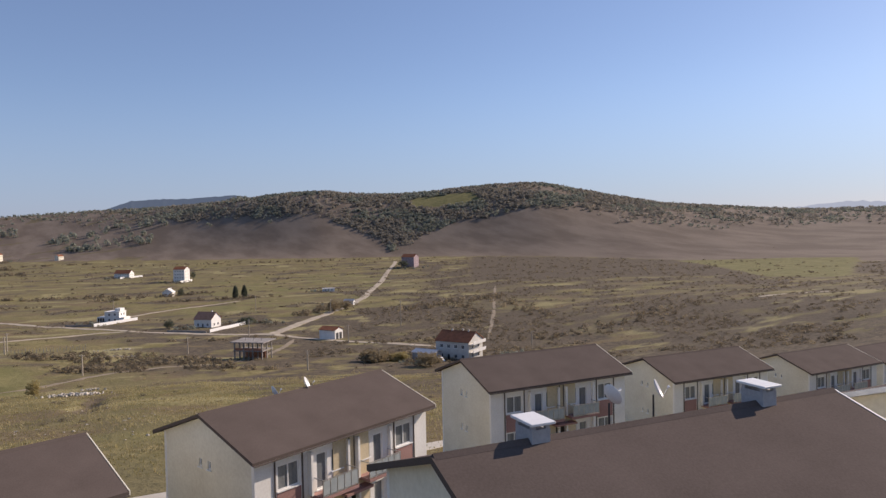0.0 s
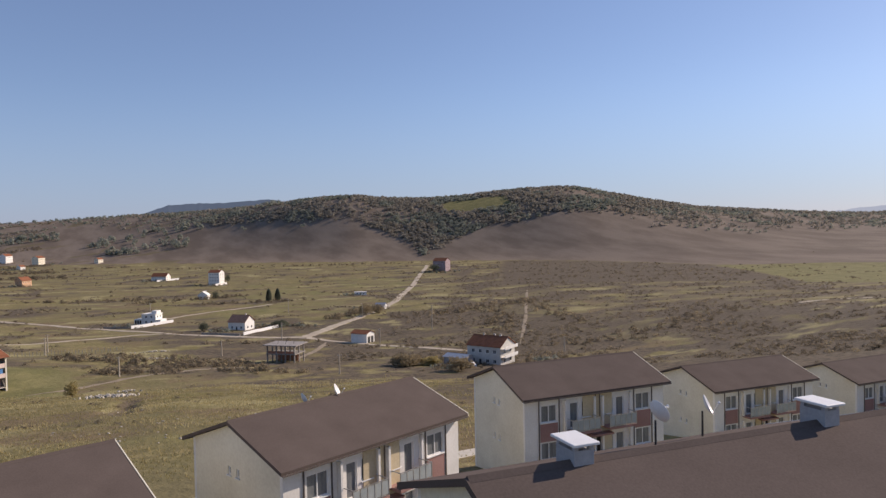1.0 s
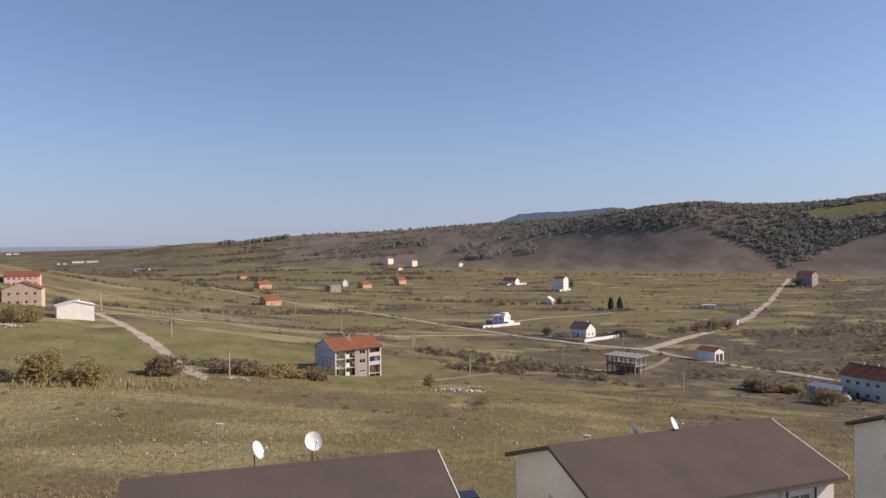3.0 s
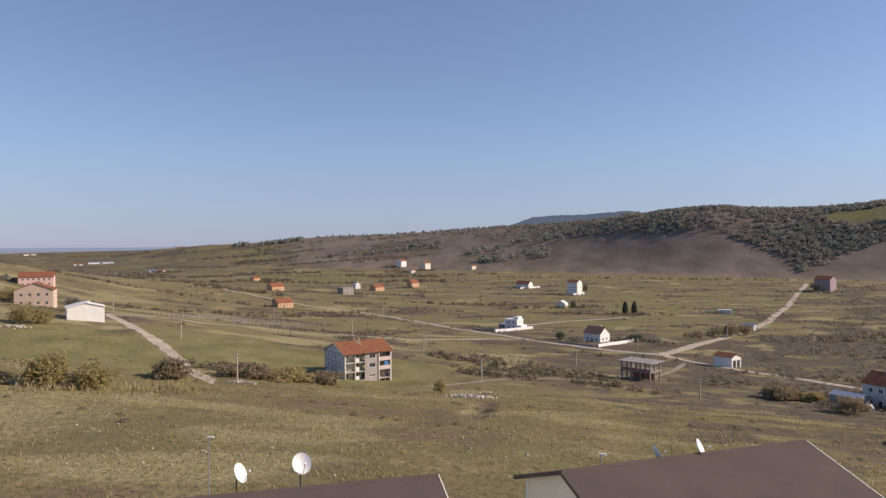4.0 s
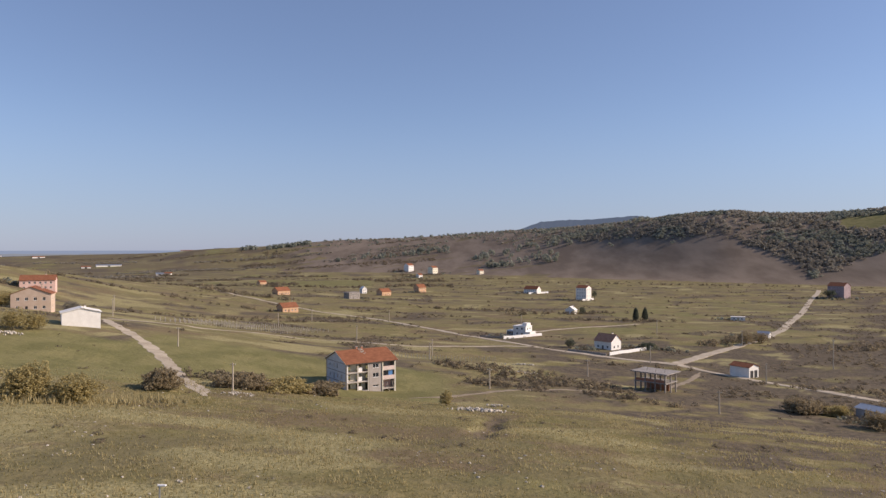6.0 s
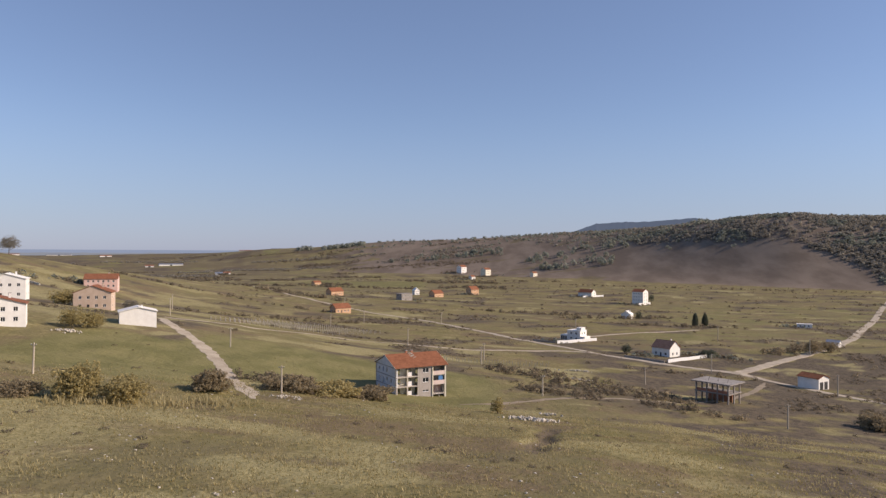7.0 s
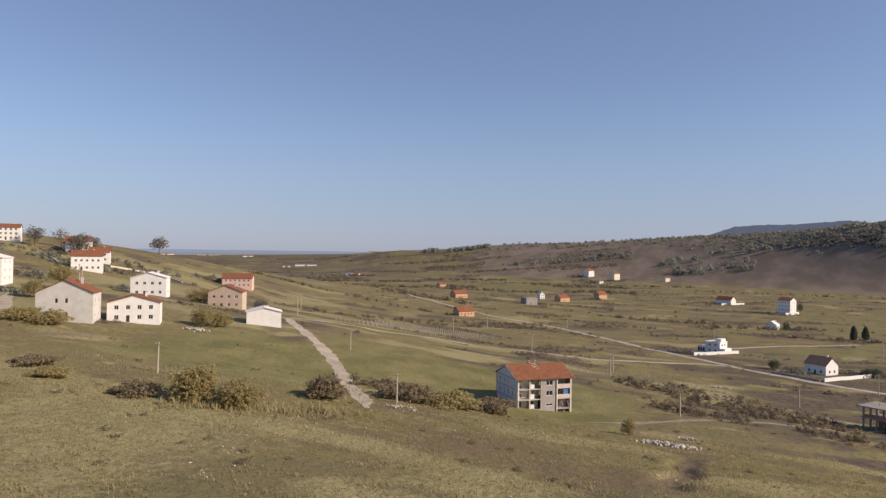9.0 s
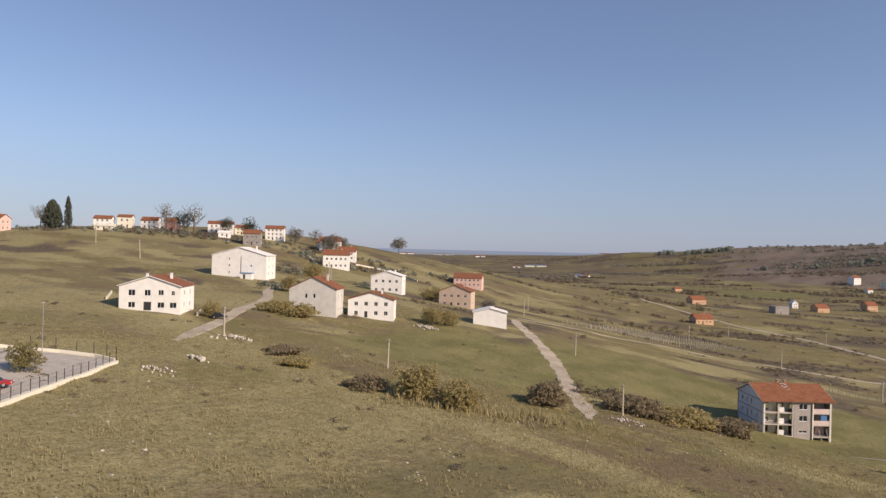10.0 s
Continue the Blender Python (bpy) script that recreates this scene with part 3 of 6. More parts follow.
def sides_of(L, D):
    """Maps for the four walls, seen from outside, left to right."""
    return {"front": (L, lambda x, d, z: (x - L / 2, -D / 2 + d, z)), "right": (D, lambda x, d, z: (L / 2 - d, x - D / 2, z)),
            "back": (L, lambda x, d, z: (L / 2 - x, D / 2 - d, z)), "left": (D, lambda x, d, z: (-L / 2 + d, D / 2 - x, z))}


def window_in(house, place, x0, x1, z0, z1, frame_material, mullions=1, sill=True, glass=GLASS):
    """A window set in its opening: frame, panes and sill."""
    bm, t, deep = bmesh.new(), 0.07, 0.12
    for a, b, c, d in ((x0, x1, z0, z0 + t), (x0, x1, z1 - t, z1), (x0, x0 + t, z0 + t, z1 - t), (x1 - t, x1, z0 + t, z1 - t)):
        slab(bm, place, a, b, c, d, 0.06, 0.06 + deep)
    for i in range(mullions):
        c = x0 + (x1 - x0) * (i + 1) / (mullions + 1)
        slab(bm, place, c - t / 2, c + t / 2, z0 + t, z1 - t, 0.06, 0.06 + deep)
    win = part("window", bm, frame_material, house)
    edges = [x0] + [x0 + (x1 - x0) * (i + 1) / (mullions + 1) for i in range(mullions)] + [x1]
    for a, b in zip(edges, edges[1:]):
        g = bmesh.new()
        slab(g, place, a + t * 0.6, b - t * 0.6, z0 + t * 0.8, z1 - t * 0.8, 0.11, 0.14)
        part("pane", g, glass, win, "dark window pane")
    if sill:
        s = bmesh.new()
        slab(s, place, x0 - 0.08, x1 + 0.08, z0 - 0.07, z0 - 0.003, -0.09, 0.1)
        part("sill", s, frame_material, win)
    return win


def slab(bm, place, x0, x1, z0, z1, d0, d1):
    v = [bm.verts.new(place(*p)) for p in ((x0, d0, z0), (x1, d0, z0), (x1, d1, z0), (x0, d1, z0), (x0, d0, z1), (x1, d0, z1), (x1, d1, z1), (x0, d1, z1))]
    for f in ((0, 3, 2, 1), (4, 5, 6, 7), (0, 1, 5, 4), (1, 2, 6, 5), (2, 3, 7, 6), (3, 0, 4, 7)):
        bm.faces.new([v[i] for i in f])


def gable_roof(house, L, D, eave, rise, material, over=0.5, gable_over=0.4, thick=0.16, along="x", trim=None):
    """Two sloping slabs, with barge boards on the gables and a gutter along each eave."""
    run, span = (D / 2, L) if along == "x" else (L / 2, D)
    slope = rise / run
    for side in (-1, 1):
        bm = bmesh.new()
        low, high = -(run + over), 0.0
        z_low, z_high = eave + 0.05 - over * slope, eave + 0.05 + rise
        outline = [(side * low, z_low), (side * high, z_high), (side * high, z_high + thick), (side * low, z_low + thick)]
        prism(bm, outline, "x" if along == "x" else "y", -(span / 2 + gable_over), span / 2 + gable_over)
        piece = part("roof_slope", bm, material, house)
        if trim:
            for end, board in zip((-1, 1), trim if isinstance(trim, tuple) else (trim, trim)):
                t = bmesh.new()
                a = end * (span / 2 + gable_over)
                prism(t, [(side * low, z_low - 0.02), (side * high, z_high - 0.02), (side * high, z_high + thick + 0.02), (side * low, z_low + thick + 0.02)],
                      "x" if along == "x" else "y", a + (0.004 if end > 0 else -0.06), a + (0.06 if end > 0 else -0.004))
                part("barge_board", t, board, piece)
            g = bmesh.new()
            e = side * low
            if along == "x":
                box(g, -(span / 2 + gable_over), span / 2 + gable_over, e - 0.08 if side > 0 else e, e if side > 0 else e + 0.08, z_low - 0.07, z_low - 0.004)
                part("gutter", g, PIPEBROWN, piece, "brown gutter")
            else:
                g.free()
    ridge = bmesh.new()
    z = eave + 0.05 + rise + thick
    prism(ridge, [(-0.16, z - 0.05), (0.0, z + 0.07), (0.16, z - 0.05)], "x" if along == "x" else "y", -(span / 2 + gable_over), span / 2 + gable_over)
    part("ridge_cap", ridge, material, house)


def tiled_rows(house, L, D, eave, rise, material, over=0.45, pitch=0.45):
    """Raised courses of tiles on both slopes."""
    run = D / 2
    slope = rise / run
    for side in (-1, 1):
        u = 0.1
        while u < run + over - 0.05:
            bm = bmesh.new()
            y, z = u, eave + 0.05 + rise - u * slope + 0.16
            prism(bm, [(side * y, z - 0.02), (side * (y + 0.07), z + 0.035), (side * (y + pitch * 0.8), z - pitch * 0.8 * slope + 0.015), (side * (y + pitch * 0.8), z - pitch * 0.8 * slope - 0.02)], "x", -L / 2 - 0.38, L / 2 + 0.38)
            part("tile_course", bm, material, house)
            u += pitch


def chimney_on(house, x, y, z0, z1, material, w=0.6, cap=None):
    bm = bmesh.new()
    box(bm, x - w / 2, x + w / 2, y - w / 2, y + w / 2, z0, z1)
    ch = part("chimney", bm, material, house)
    c = bmesh.new()
    box(c, x - w / 2 - 0.1, x + w / 2 + 0.1, y - w / 2 - 0.1, y + w / 2 + 0.1, z1 + 0.004, z1 + 0.14)
    part("chimney_cap", c, cap or CONCRETE, ch)


def house_at(x, y, turn, L, D, eave, rise, wall, roof, label, name="house", along="x", holes=None, gable_wall=None, sink=0.6, frame_material=PLASTIC,
             trim=None, courses=False, chimneys=((0.2, 0.15),), z=None, group="", over=0.45, plinth=True, flat=False, glass=GLASS):
    """A house with four pierced walls, gables, a pitched roof, windows and a door. holes: side -> list of (x0, x1, z0, z1, kind)."""
    lows = [gz(x + math.cos(radians(turn)) * a * L / 2 - math.sin(radians(turn)) * b * D / 2, y + math.sin(radians(turn)) * a * L / 2 + math.cos(radians(turn)) * b * D / 2) for a in (-1, 1) for b in (-1, 1)]
    base = z if z is not None else sum(lows) / 4
    sink = max(sink, base - min(lows) + 0.4)
    h = thing(name, pose(x, y, base, 0, 0, turn), label, "house", group)
    holes = holes or {}
    for side, (length, place) in sides_of(L, D).items():
        bm = bmesh.new()
        trimmed = (lambda p: (lambda a, d, c: p(0.25 + a, d, c)))(place) if side in ("left", "right") else place
        span = length - 0.5 if side in ("left", "right") else length
        mine = [tuple(v) for v in holes.get(side, ())]
        cut = [(a - 0.25, b - 0.25, c, d) if side in ("left", "right") else (a, b, c, d) for a, b, c, d, _ in mine]
        wall_panel(bm, span, -sink, eave, 0.25, cut, trimmed)
        on_gable = (along == "x") == (side in ("left", "right"))
        if on_gable and not flat and rise > 0:
            s = 1 if side in ("right", "back") else -1
            half = length / 2
            edge = (L if along == "x" else D) / 2
            prism(bm, [(-half, eave), (half, eave), (0, eave + rise)], "x" if along == "x" else "y", s * edge if s < 0 else s * edge - 0.25, s * edge + 0.25 if s < 0 else s * edge)
        part("wall", bm, gable_wall if (gable_wall and on_gable) else wall, h)
        for a, b, c, d, kind in mine:
            if kind == "door":
                g = bmesh.new()
                slab(g, place, a, b, c, d, 0.08, 0.13)
                leaf = part("door", g, DARKMETAL, h, "dark entrance door")
                k = bmesh.new()
                slab(k, place, b - 0.18, b - 0.12, c + 0.95, c + 1.1, 0.02, 0.08)
                part("door_handle", k, METAL, leaf)
            elif kind != "open":
                window_in(h, place, a, b, c, d, frame_material, 1 if b - a > 0.9 else 0, glass=glass)
    if plinth:
        bm = bmesh.new()
        box(bm, -L / 2 + 0.3, L / 2 - 0.3, -D / 2 + 0.3, D / 2 - 0.3, -0.3, 0.05)
        part("floor_slab", bm, CONCRETE, h)
    if flat:
        bm = bmesh.new()
        box(bm, -L / 2 - 0.3, L / 2 + 0.3, -D / 2 - 0.3, D / 2 + 0.3, eave + 0.004, eave + 0.25)
        part("flat_roof", bm, roof, h)
    else:
        gable_roof(h, L, D, eave, rise, roof, over=over, along=along, trim=trim)
        if courses and along == "x":
            tiled_rows(h, L, D, eave, rise, roof)
        for fx, fy in chimneys:
            cx, cy = fx * L, fy * D
            drop = abs(cy if along == "x" else cx) / ((D if along == "x" else L) / 2) * rise
            chimney_on(h, cx, cy, eave + rise - drop - 0.2, eave + rise + 0.75, wall)
    return h


def rows_of_windows(side_length, floors, count, z=1.0, w=1.2, t=1.3, floor=2.9, margin=1.0, door=-1):
    out = []
    for f in range(floors):
        for i in range(count):
            c = margin + (side_length - 2 * margin) * (i + 0.5) / count
            if f == 0 and i == door:
                out.append((c - 0.5, c + 0.5, 0.06, 2.1, "door"))
            else:
                out.append((c - w / 2, c + w / 2, z + f * floor, z + t + f * floor, "window"))
    return out


def terrace_block(x, y, turn, eave_z, ground_z, label, L=13.9, D=9.2, rise=1.6, trim=None, group="brown-roofed apartment blocks"):
    """A two-storey apartment block; x, y is its middle."""
    eave = eave_z - ground_z
    floor = eave / 2
    front = []
    for f in range(2):
        z0 = f * floor
        front += [(1.5, 3.0, z0 + 0.85, z0 + 2.25, "window"), (L - 3.0, L - 1.5, z0 + 0.85, z0 + 2.25, "window")]
        front += [(4.25, 5.05, z0 + 0.1, z0 + 2.2, "window"), (5.4, 6.2, z0 + 0.9, z0 + 2.2, "window"), (L - 5.05, L - 4.25, z0 + 0.1, z0 + 2.2, "window"), (L - 6.2, L - 5.4, z0 + 0.9, z0 + 2.2, "window")]
    front.append((L / 2 - 0.6, L / 2 + 0.6, 0.05, 2.15, "door"))
    gable = []
    for f in range(2):
        gable += [(D / 2 - 0.75, D / 2 - 0.45, f * floor + 1.6, f * floor + 2.1, "window"), (D / 2 + 0.15, D / 2 + 0.45, f * floor + 1.6, f * floor + 2.1, "window")]
    h = house_at(x, y, turn, L, D, eave, rise, WHITE, SHINGLE, label, "apartment_block", holes={"front": front, "left": gable, "right": gable, "back": rows_of_windows(L, 2, 5, 0.9, floor=floor)},
                 gable_wall=CREAM, z=ground_z, sink=3.5, trim=trim or (SHINGLE, CREAM), chimneys=(), group=group, over=0.55, glass=CURTAINED)
    _, place = sides_of(L, D)["front"]
    core = bmesh.new()
    slab(core, place, L / 2 - 1.45, L / 2 - 0.65, -0.3, eave - 0.01, -0.05, -0.002)
    slab(core, place, L / 2 + 0.65, L / 2 + 1.45, -0.3, eave - 0.01, -0.05, -0.002)
    slab(core, place, L / 2 - 0.65, L / 2 + 0.65, 2.2, eave - 0.01, -0.05, -0.002)
    part("stair_core", core, OCHRE, h, "ochre rendered stair core")
    canopy = bmesh.new()
    slab(canopy, place, L / 2 - 1.1, L / 2 + 1.1, 2.35, 2.5, -0.8, -0.052)
    part("door_canopy", canopy, BRICKRED, h, "red entrance canopy")
    for x0, x1 in ((1.42, 3.08), (L - 3.08, L - 1.42)):
        for z0, z1 in ((2.32, floor + 0.76), (-0.2, 0.76)):
            red = bmesh.new()
            slab(red, place, x0, x1, z0, z1, -0.03, -0.002)
            part("wall_panel", red, BRICKRED, h, "brick-red panel under the window")
    for x0, x1 in ((3.75, 6.5), (L - 6.5, L - 3.75)):
        for f in range(2):
            z0 = f * floor
            deck = bmesh.new()
            slab(deck, place, x0, x1, z0 - 0.16, z0 + 0.02, -1.15, -0.004)
            balcony = part("balcony", deck, BRICKRED if f else CONCRETE, h, "shallow balcony with a glass rail")
            bars = [("handrail", x0, x1, z0 + 0.98, z0 + 1.03, -1.13, -1.08), ("bottom_rail", x0, x1, z0 + 0.06, z0 + 0.1, -1.13, -1.08)]
            for i in range(6):
                c = x0 + 0.03 + (x1 - x0 - 0.06) * i / 5
                bars.append(("post", c - 0.02, c + 0.02, z0 + 0.022, z0 + 0.978, -1.128, -1.082))
            for a in (x0 + 0.02, x1 - 0.07):
                bars.append(("side_rail", a, a + 0.05, z0 + 0.98, z0 + 1.03, -1.078, -0.004))
            for name, a, b, c, d, e, f2 in bars:
                rail = bmesh.new()
                slab(rail, place, a, b, c, d, e, f2)
                part(name, rail, METAL, balcony, "grey metal rail")
            for i in range(5):
                g = bmesh.new()
                w = (x1 - x0 - 0.06) / 5
                slab(g, place, x0 + 0.06 + w * i, x0 + w * (i + 1) - 0.0, z0 + 0.13, z0 + 0.95, -1.115, -1.1)
                part("glass_panel", g, RAILGLASS, balcony, "greenish glass rail panel")
            for a, deep in ((x0 - 0.16, -0.35), (x1 + 0.004, -0.25)):
                div = bmesh.new()
                slab(div, place, a, a + 0.156, z0, z0 + 2.5, deep, -0.004)
                part("wing_wall", div, WHITE, balcony)
    for px in (1.3, 3.2, 6.75, L - 6.75, L - 3.2, L - 1.3):
        pipe = bmesh.new()
        slab(pipe, place, px - 0.035, px + 0.035, -0.2, eave - 0.02, -0.075, -0.006)
        part("downpipe", pipe, PIPEBROWN, h, "brown downpipe")
    return h


RAILGLASS = surface("frosted rail glass", (0.3, 0.34, 0.35), (0.4, 0.44, 0.44), 2.0, rough=0.25, bump=0.0)


def mid_of(x, y, turn, L, D, u=0.0, v=0.0):
    """The middle of a block whose front left eave corner stands at x, y."""
    c, s = math.cos(radians(turn)), math.sin(radians(turn))
    a, b = L / 2 + u, D / 2 + v
    return x + c * a - s * b, y + s * a + c * b


def block_from_eave(fx, fy, turn, eave_z, label, trim=None):
    mx, my = mid_of(fx, fy, turn, 15.1, 10.3, 0.2)
    return terrace_block(mx, my, turn, eave_z + 0.15, eave_z - 5.9, label, trim=trim)


block_from_eave(9.8, 36.0, 19.0, 27.9, "cream and white apartment block, a dish on its brown roof")
block_from_eave(-10.4, 31.6, 15.5, 27.9, "apartment block at the field edge, dishes on its roof")
block_from_eave(31.8, 46.1, -5.5, 26.6, "two-storey white apartment block with red panels and glass balconies")
block_from_eave(58.9, 50.5, -7.0, 22.9, "pale cream apartment block with a brown pitched roof")
block_from_eave(86.5, 52.0, -5.0, 20.0, "cream apartment block lower down the slope, brown roof")
block_from_eave(113.0, 56.0, -4.0, 17.5, "cream apartment block at the far end of the row")
terrace_block(15.6, 13.75, -7.2, 32.85, 26.8, "apartment block seen over its brown shingle roof with box chimneys", L=13.5, trim=(SHINGLE, PLASTIC))
terrace_block(33.3, 11.4, -7.2, 32.65, 26.6, "cream apartment block beside it, brown roof, white barge board", trim=PLASTIC)


def box_chimney(x, y, z, turn):
    """A rendered flue box with a slit under a flat pale slab."""
    c = thing("roof_chimney", pose(x, y, z, 0, 0, turn), "rendered box chimney with a flat white slab cap", "chimney", "roof chimneys")
    for k, (x0, x1, y0, y1, z0, z1) in enumerate(((-0.28, 0.28, -0.42, 0.42, -0.35, 0.3),)):
        bm = bmesh.new()
        box(bm, x0, x1, y0, y1, z0, z1)
        part("flue_box", bm, GREY, c, "grey rendered flue box")
    for px in (-0.21, 0.21):
        for py in (-0.35, 0.35):
            bm = bmesh.new()
            box(bm, px - 0.06, px + 0.06, py - 0.06, py + 0.06, 0.304, 0.42)
            part("corner_post", bm, GREY, c)
    bm = bmesh.new()
    box(bm, -0.37, 0.37, -0.55, 0.55, 0.424, 0.5)
    bmesh.ops.bevel(bm, geom=bm.edges[:], offset=0.015, segments=1, affect="EDGES")
    part("cap_slab", bm, PLASTIC, c, "white concrete cap slab")
    return c


box_chimney(11.5, 14.5, 34.66, -7.2)
box_chimney(19.55, 13.4, 34.72, -7.2)

# ---- houses of the valley ----
def simple_house(x, y, turn, L, D, eave, rise, wall, roof, label, floors=1, along="x", **more):
    fl = eave / floors
    holes = {"front": rows_of_windows(L, floors, max(2, int(L / 3.2)), 0.9, floor=fl, door=1), "right": rows_of_windows(D, floors, 2, 0.9, floor=fl), "left": rows_of_windows(D, floors, 2, 0.9, floor=fl), "back": []}
    holes.update(more.pop("holes", {}))
    return house_at(x, y, turn, L, D, eave, rise, wall, roof, label, along=along, holes=holes, **more)


# beside the lane and up to the hill foot
simple_house(128, 315, -57, 9, 6.5, 4.6, 1.2, WHITE, TILE, "small white utility house with a rusty hipped tile roof", holes={"front": [], "right": [(0.7, 2.9, 0.1, 3.2, "door"), (3.5, 5.7, 0.1, 3.2, "door")]}, chimneys=())
simple_house(90, 402, -48, 11, 9, 4.6, 3.4, WHITE, ORANGETILE, "white cottage with an orange tiled roof and bright gable")
villa = simple_house(50, 464, -36, 9, 8, 6.2, 0.0, WHITE, WHITE, "modern white flat-roofed villa with a stepped outline", floors=2, flat=True)
bm = bmesh.new()
box(bm, -9.6, -4.52, -3.6, 3.6, -0.8, 3.2)
part("side_wing", bm, WHITE, villa)
for k in range(3):
    bm = bmesh.new()
    box(bm, -9.2 + 1.5 * k, -8.1 + 1.5 * k, -3.66, -3.604, 0.4, 2.6)
    part("wing_window", bm, GLASS, villa, "dark tall wing window")
bm = bmesh.new()
box(bm, 1.2, 4.4, -2.5, 2.5, 6.46, 8.2)
part("roof_room", bm, WHITE, villa, "small white roof-top room")
bm = bmesh.new()
box(bm, 4.504, 7.4, -3.6, 3.6, -0.6, 2.9)
part("porch_block", bm, WHITE, villa)
grey_house = simple_house(141, 221, -62, 14, 11, 7.0, 3.0, PALEGREY, TILE, "grey two-storey house with a red tiled roof", floors=2, chimneys=((0.3, 0.0), (0.1, 0.05), (-0.2, 0.0)))
for zc in (3.2, 6.2):
    bm = bmesh.new()
    box(bm, 7.004, 8.7, -5.0, 5.0, zc - 0.2, zc)
    deck = part("balcony", bm, WHITE, grey_house, "white balcony on the sunny gable")
    bm = bmesh.new()
    box(bm, 8.55, 8.7, -5.0, 5.0, zc + 0.004, zc + 0.95)
    part("parapet", bm, WHITE, deck)
simple_house(127.5, 222, -62, 9, 6, 3.2, 0.8, GREY, METAL, "low grey lean-to shed beside the grey house", chimneys=())
dome = thing("tarpaulin_dome", pose(128.5, 214.2, gz(128.5, 214.2)), "white tarpaulin dome in the farmyard", "tent")
bm = bmesh.new()
bmesh.ops.create_uvsphere(bm, u_segments=20, v_segments=10, radius=1.7)
bmesh.ops.delete(bm, geom=[v for v in bm.verts if v.co.z < -0.4], context="VERTS")
part("cover", bm, PLASTIC, dome)
simple_house(489, 895, -55, 20, 16, 15, 4, MAUVE, TILE, "tall mauve house at the foot of the hills", floors=4)
simple_house(-100, 1814, 52, 20, 16, 15, 5, WHITE, TILE, "distant white house with a tiled roof", floors=3)
simple_house(-36, 1711, 50, 19, 16, 16, 4, CREAM, TILE, "distant cream house with a tiled roof", floors=3)
simple_house(-60, 1503, 48, 11, 9, 6, 3, WHITE, TILE, "distant small white farmhouse", floors=2)
simple_house(76, 1656, 45, 14, 10, 8, 3, CREAM, TILE, "distant cream farm building", floors=2)
simple_house(-36, 955, 48, 14, 10, 7, 4, ORANGE, TILE, "orange house with a tiled gable roof", floors=2)
simple_house(-76, 866, 50, 15, 10, 4.5, 3.6, ORANGE, TILE, "low orange house with a tiled roof")
simple_house(-124, 568, 45, 14, 9, 3.8, 3.2, ORANGE, TILE, "low orange farmhouse with a terracotta roof")
simple_house(-177, 768, 50, 16, 10, 4.5, 3.6, ORANGE, TILE, "low orange house below the treeline")
simple_house(-303, 1160, 50, 13, 9, 5, 2.5, ORANGE, TILE, "small distant orange house")
simple_house(-102, 775, 48, 15, 9, 7, 0, CONCRETE, CONCRETE, "grey flat-roofed concrete house", floors=2, flat=True)
simple_house(-105, 900, 40, 7, 6, 5.5, 3, WHITE, WHITE, "small white house with a steep gable", floors=2, along="y")
simple_house(117, 976, -35, 20, 12, 6, 4, WHITE, TILE, "white villa with a red tiled roof", floors=2)
simple_house(165, 862, -40, 14, 12, 15, 3, WHITE, TILE, "tall narrow white house below the hills", floors=4)
simple_house(117, 672, -30, 9, 7, 4, 3, WHITE, WHITE, "small white gabled cottage in the pasture", along="y")
simple_house(204, 466, -40, 7, 5, 2.8, 1.2, WHITE, METAL, "small white shed standing by the lane", chimneys=())
simple_house(246, 609, -20, 11, 4, 3, 0, WHITE, WHITE, "white flat-roofed cabin beside the lane", flat=True)

# on the western slope
WIN0 = {"front": [], "right": [], "left": [], "back": []}
simple_house(-126, 262, 31, 12, 9, 4.8, 1.5, WHITE, WHITE, "plain windowless white house with a low gable", holes=WIN0, along="y", chimneys=((0.1, -0.3),))
simple_house(-176, 318, 22, 15, 12, 7.2, 3.0, BROWNWALL, TILE, "brown rendered house with a low tiled gable", floors=2, along="y")
simple_house(-262, 468, 25, 20, 14, 6.2, 3.0, PINK, TILE, "pink rendered house with a tiled roof", floors=2)
simple_house(-208, 306, 28, 15, 11, 8, 2.2, WHITE, WHITE, "white two-storey gabled house", floors=2, along="y")
simple_house(-157, 204, 30, 15, 11, 8.2, 3.6, PALEGREY, TILE, "grey-white house with a red tiled roof", floors=2, holes={"front": [(5.0, 5.8, 1.2, 2.6, "window"), (7.6, 8.4, 1.2, 2.6, "window"), (5.0, 5.8, 5.2, 6.6, "window"), (7.6, 8.4, 5.2, 6.6, "window")]}, along="y")
simple_house(-147, 220, 33, 15, 9, 6, 2.2, WHITE, TILE, "white house with a red barge board", floors=2, along="y")
simple_house(-246, 250, 32, 24, 15, 9.5, 3.4, WHITE, WHITE, "large white gabled house with two dark wall slots", along="y", floors=3, holes={"front": [(7.4, 8.0, 1.6, 2.5, "window"), (7.4, 8.0, 4.6, 5.5, "window"), (7.4, 8.0, 7.4, 8.3, "window"), (12.6, 13.0, 1.0, 9.0, "open"), (17.0, 17.7, 4.6, 5.4, "window")], "left": []})
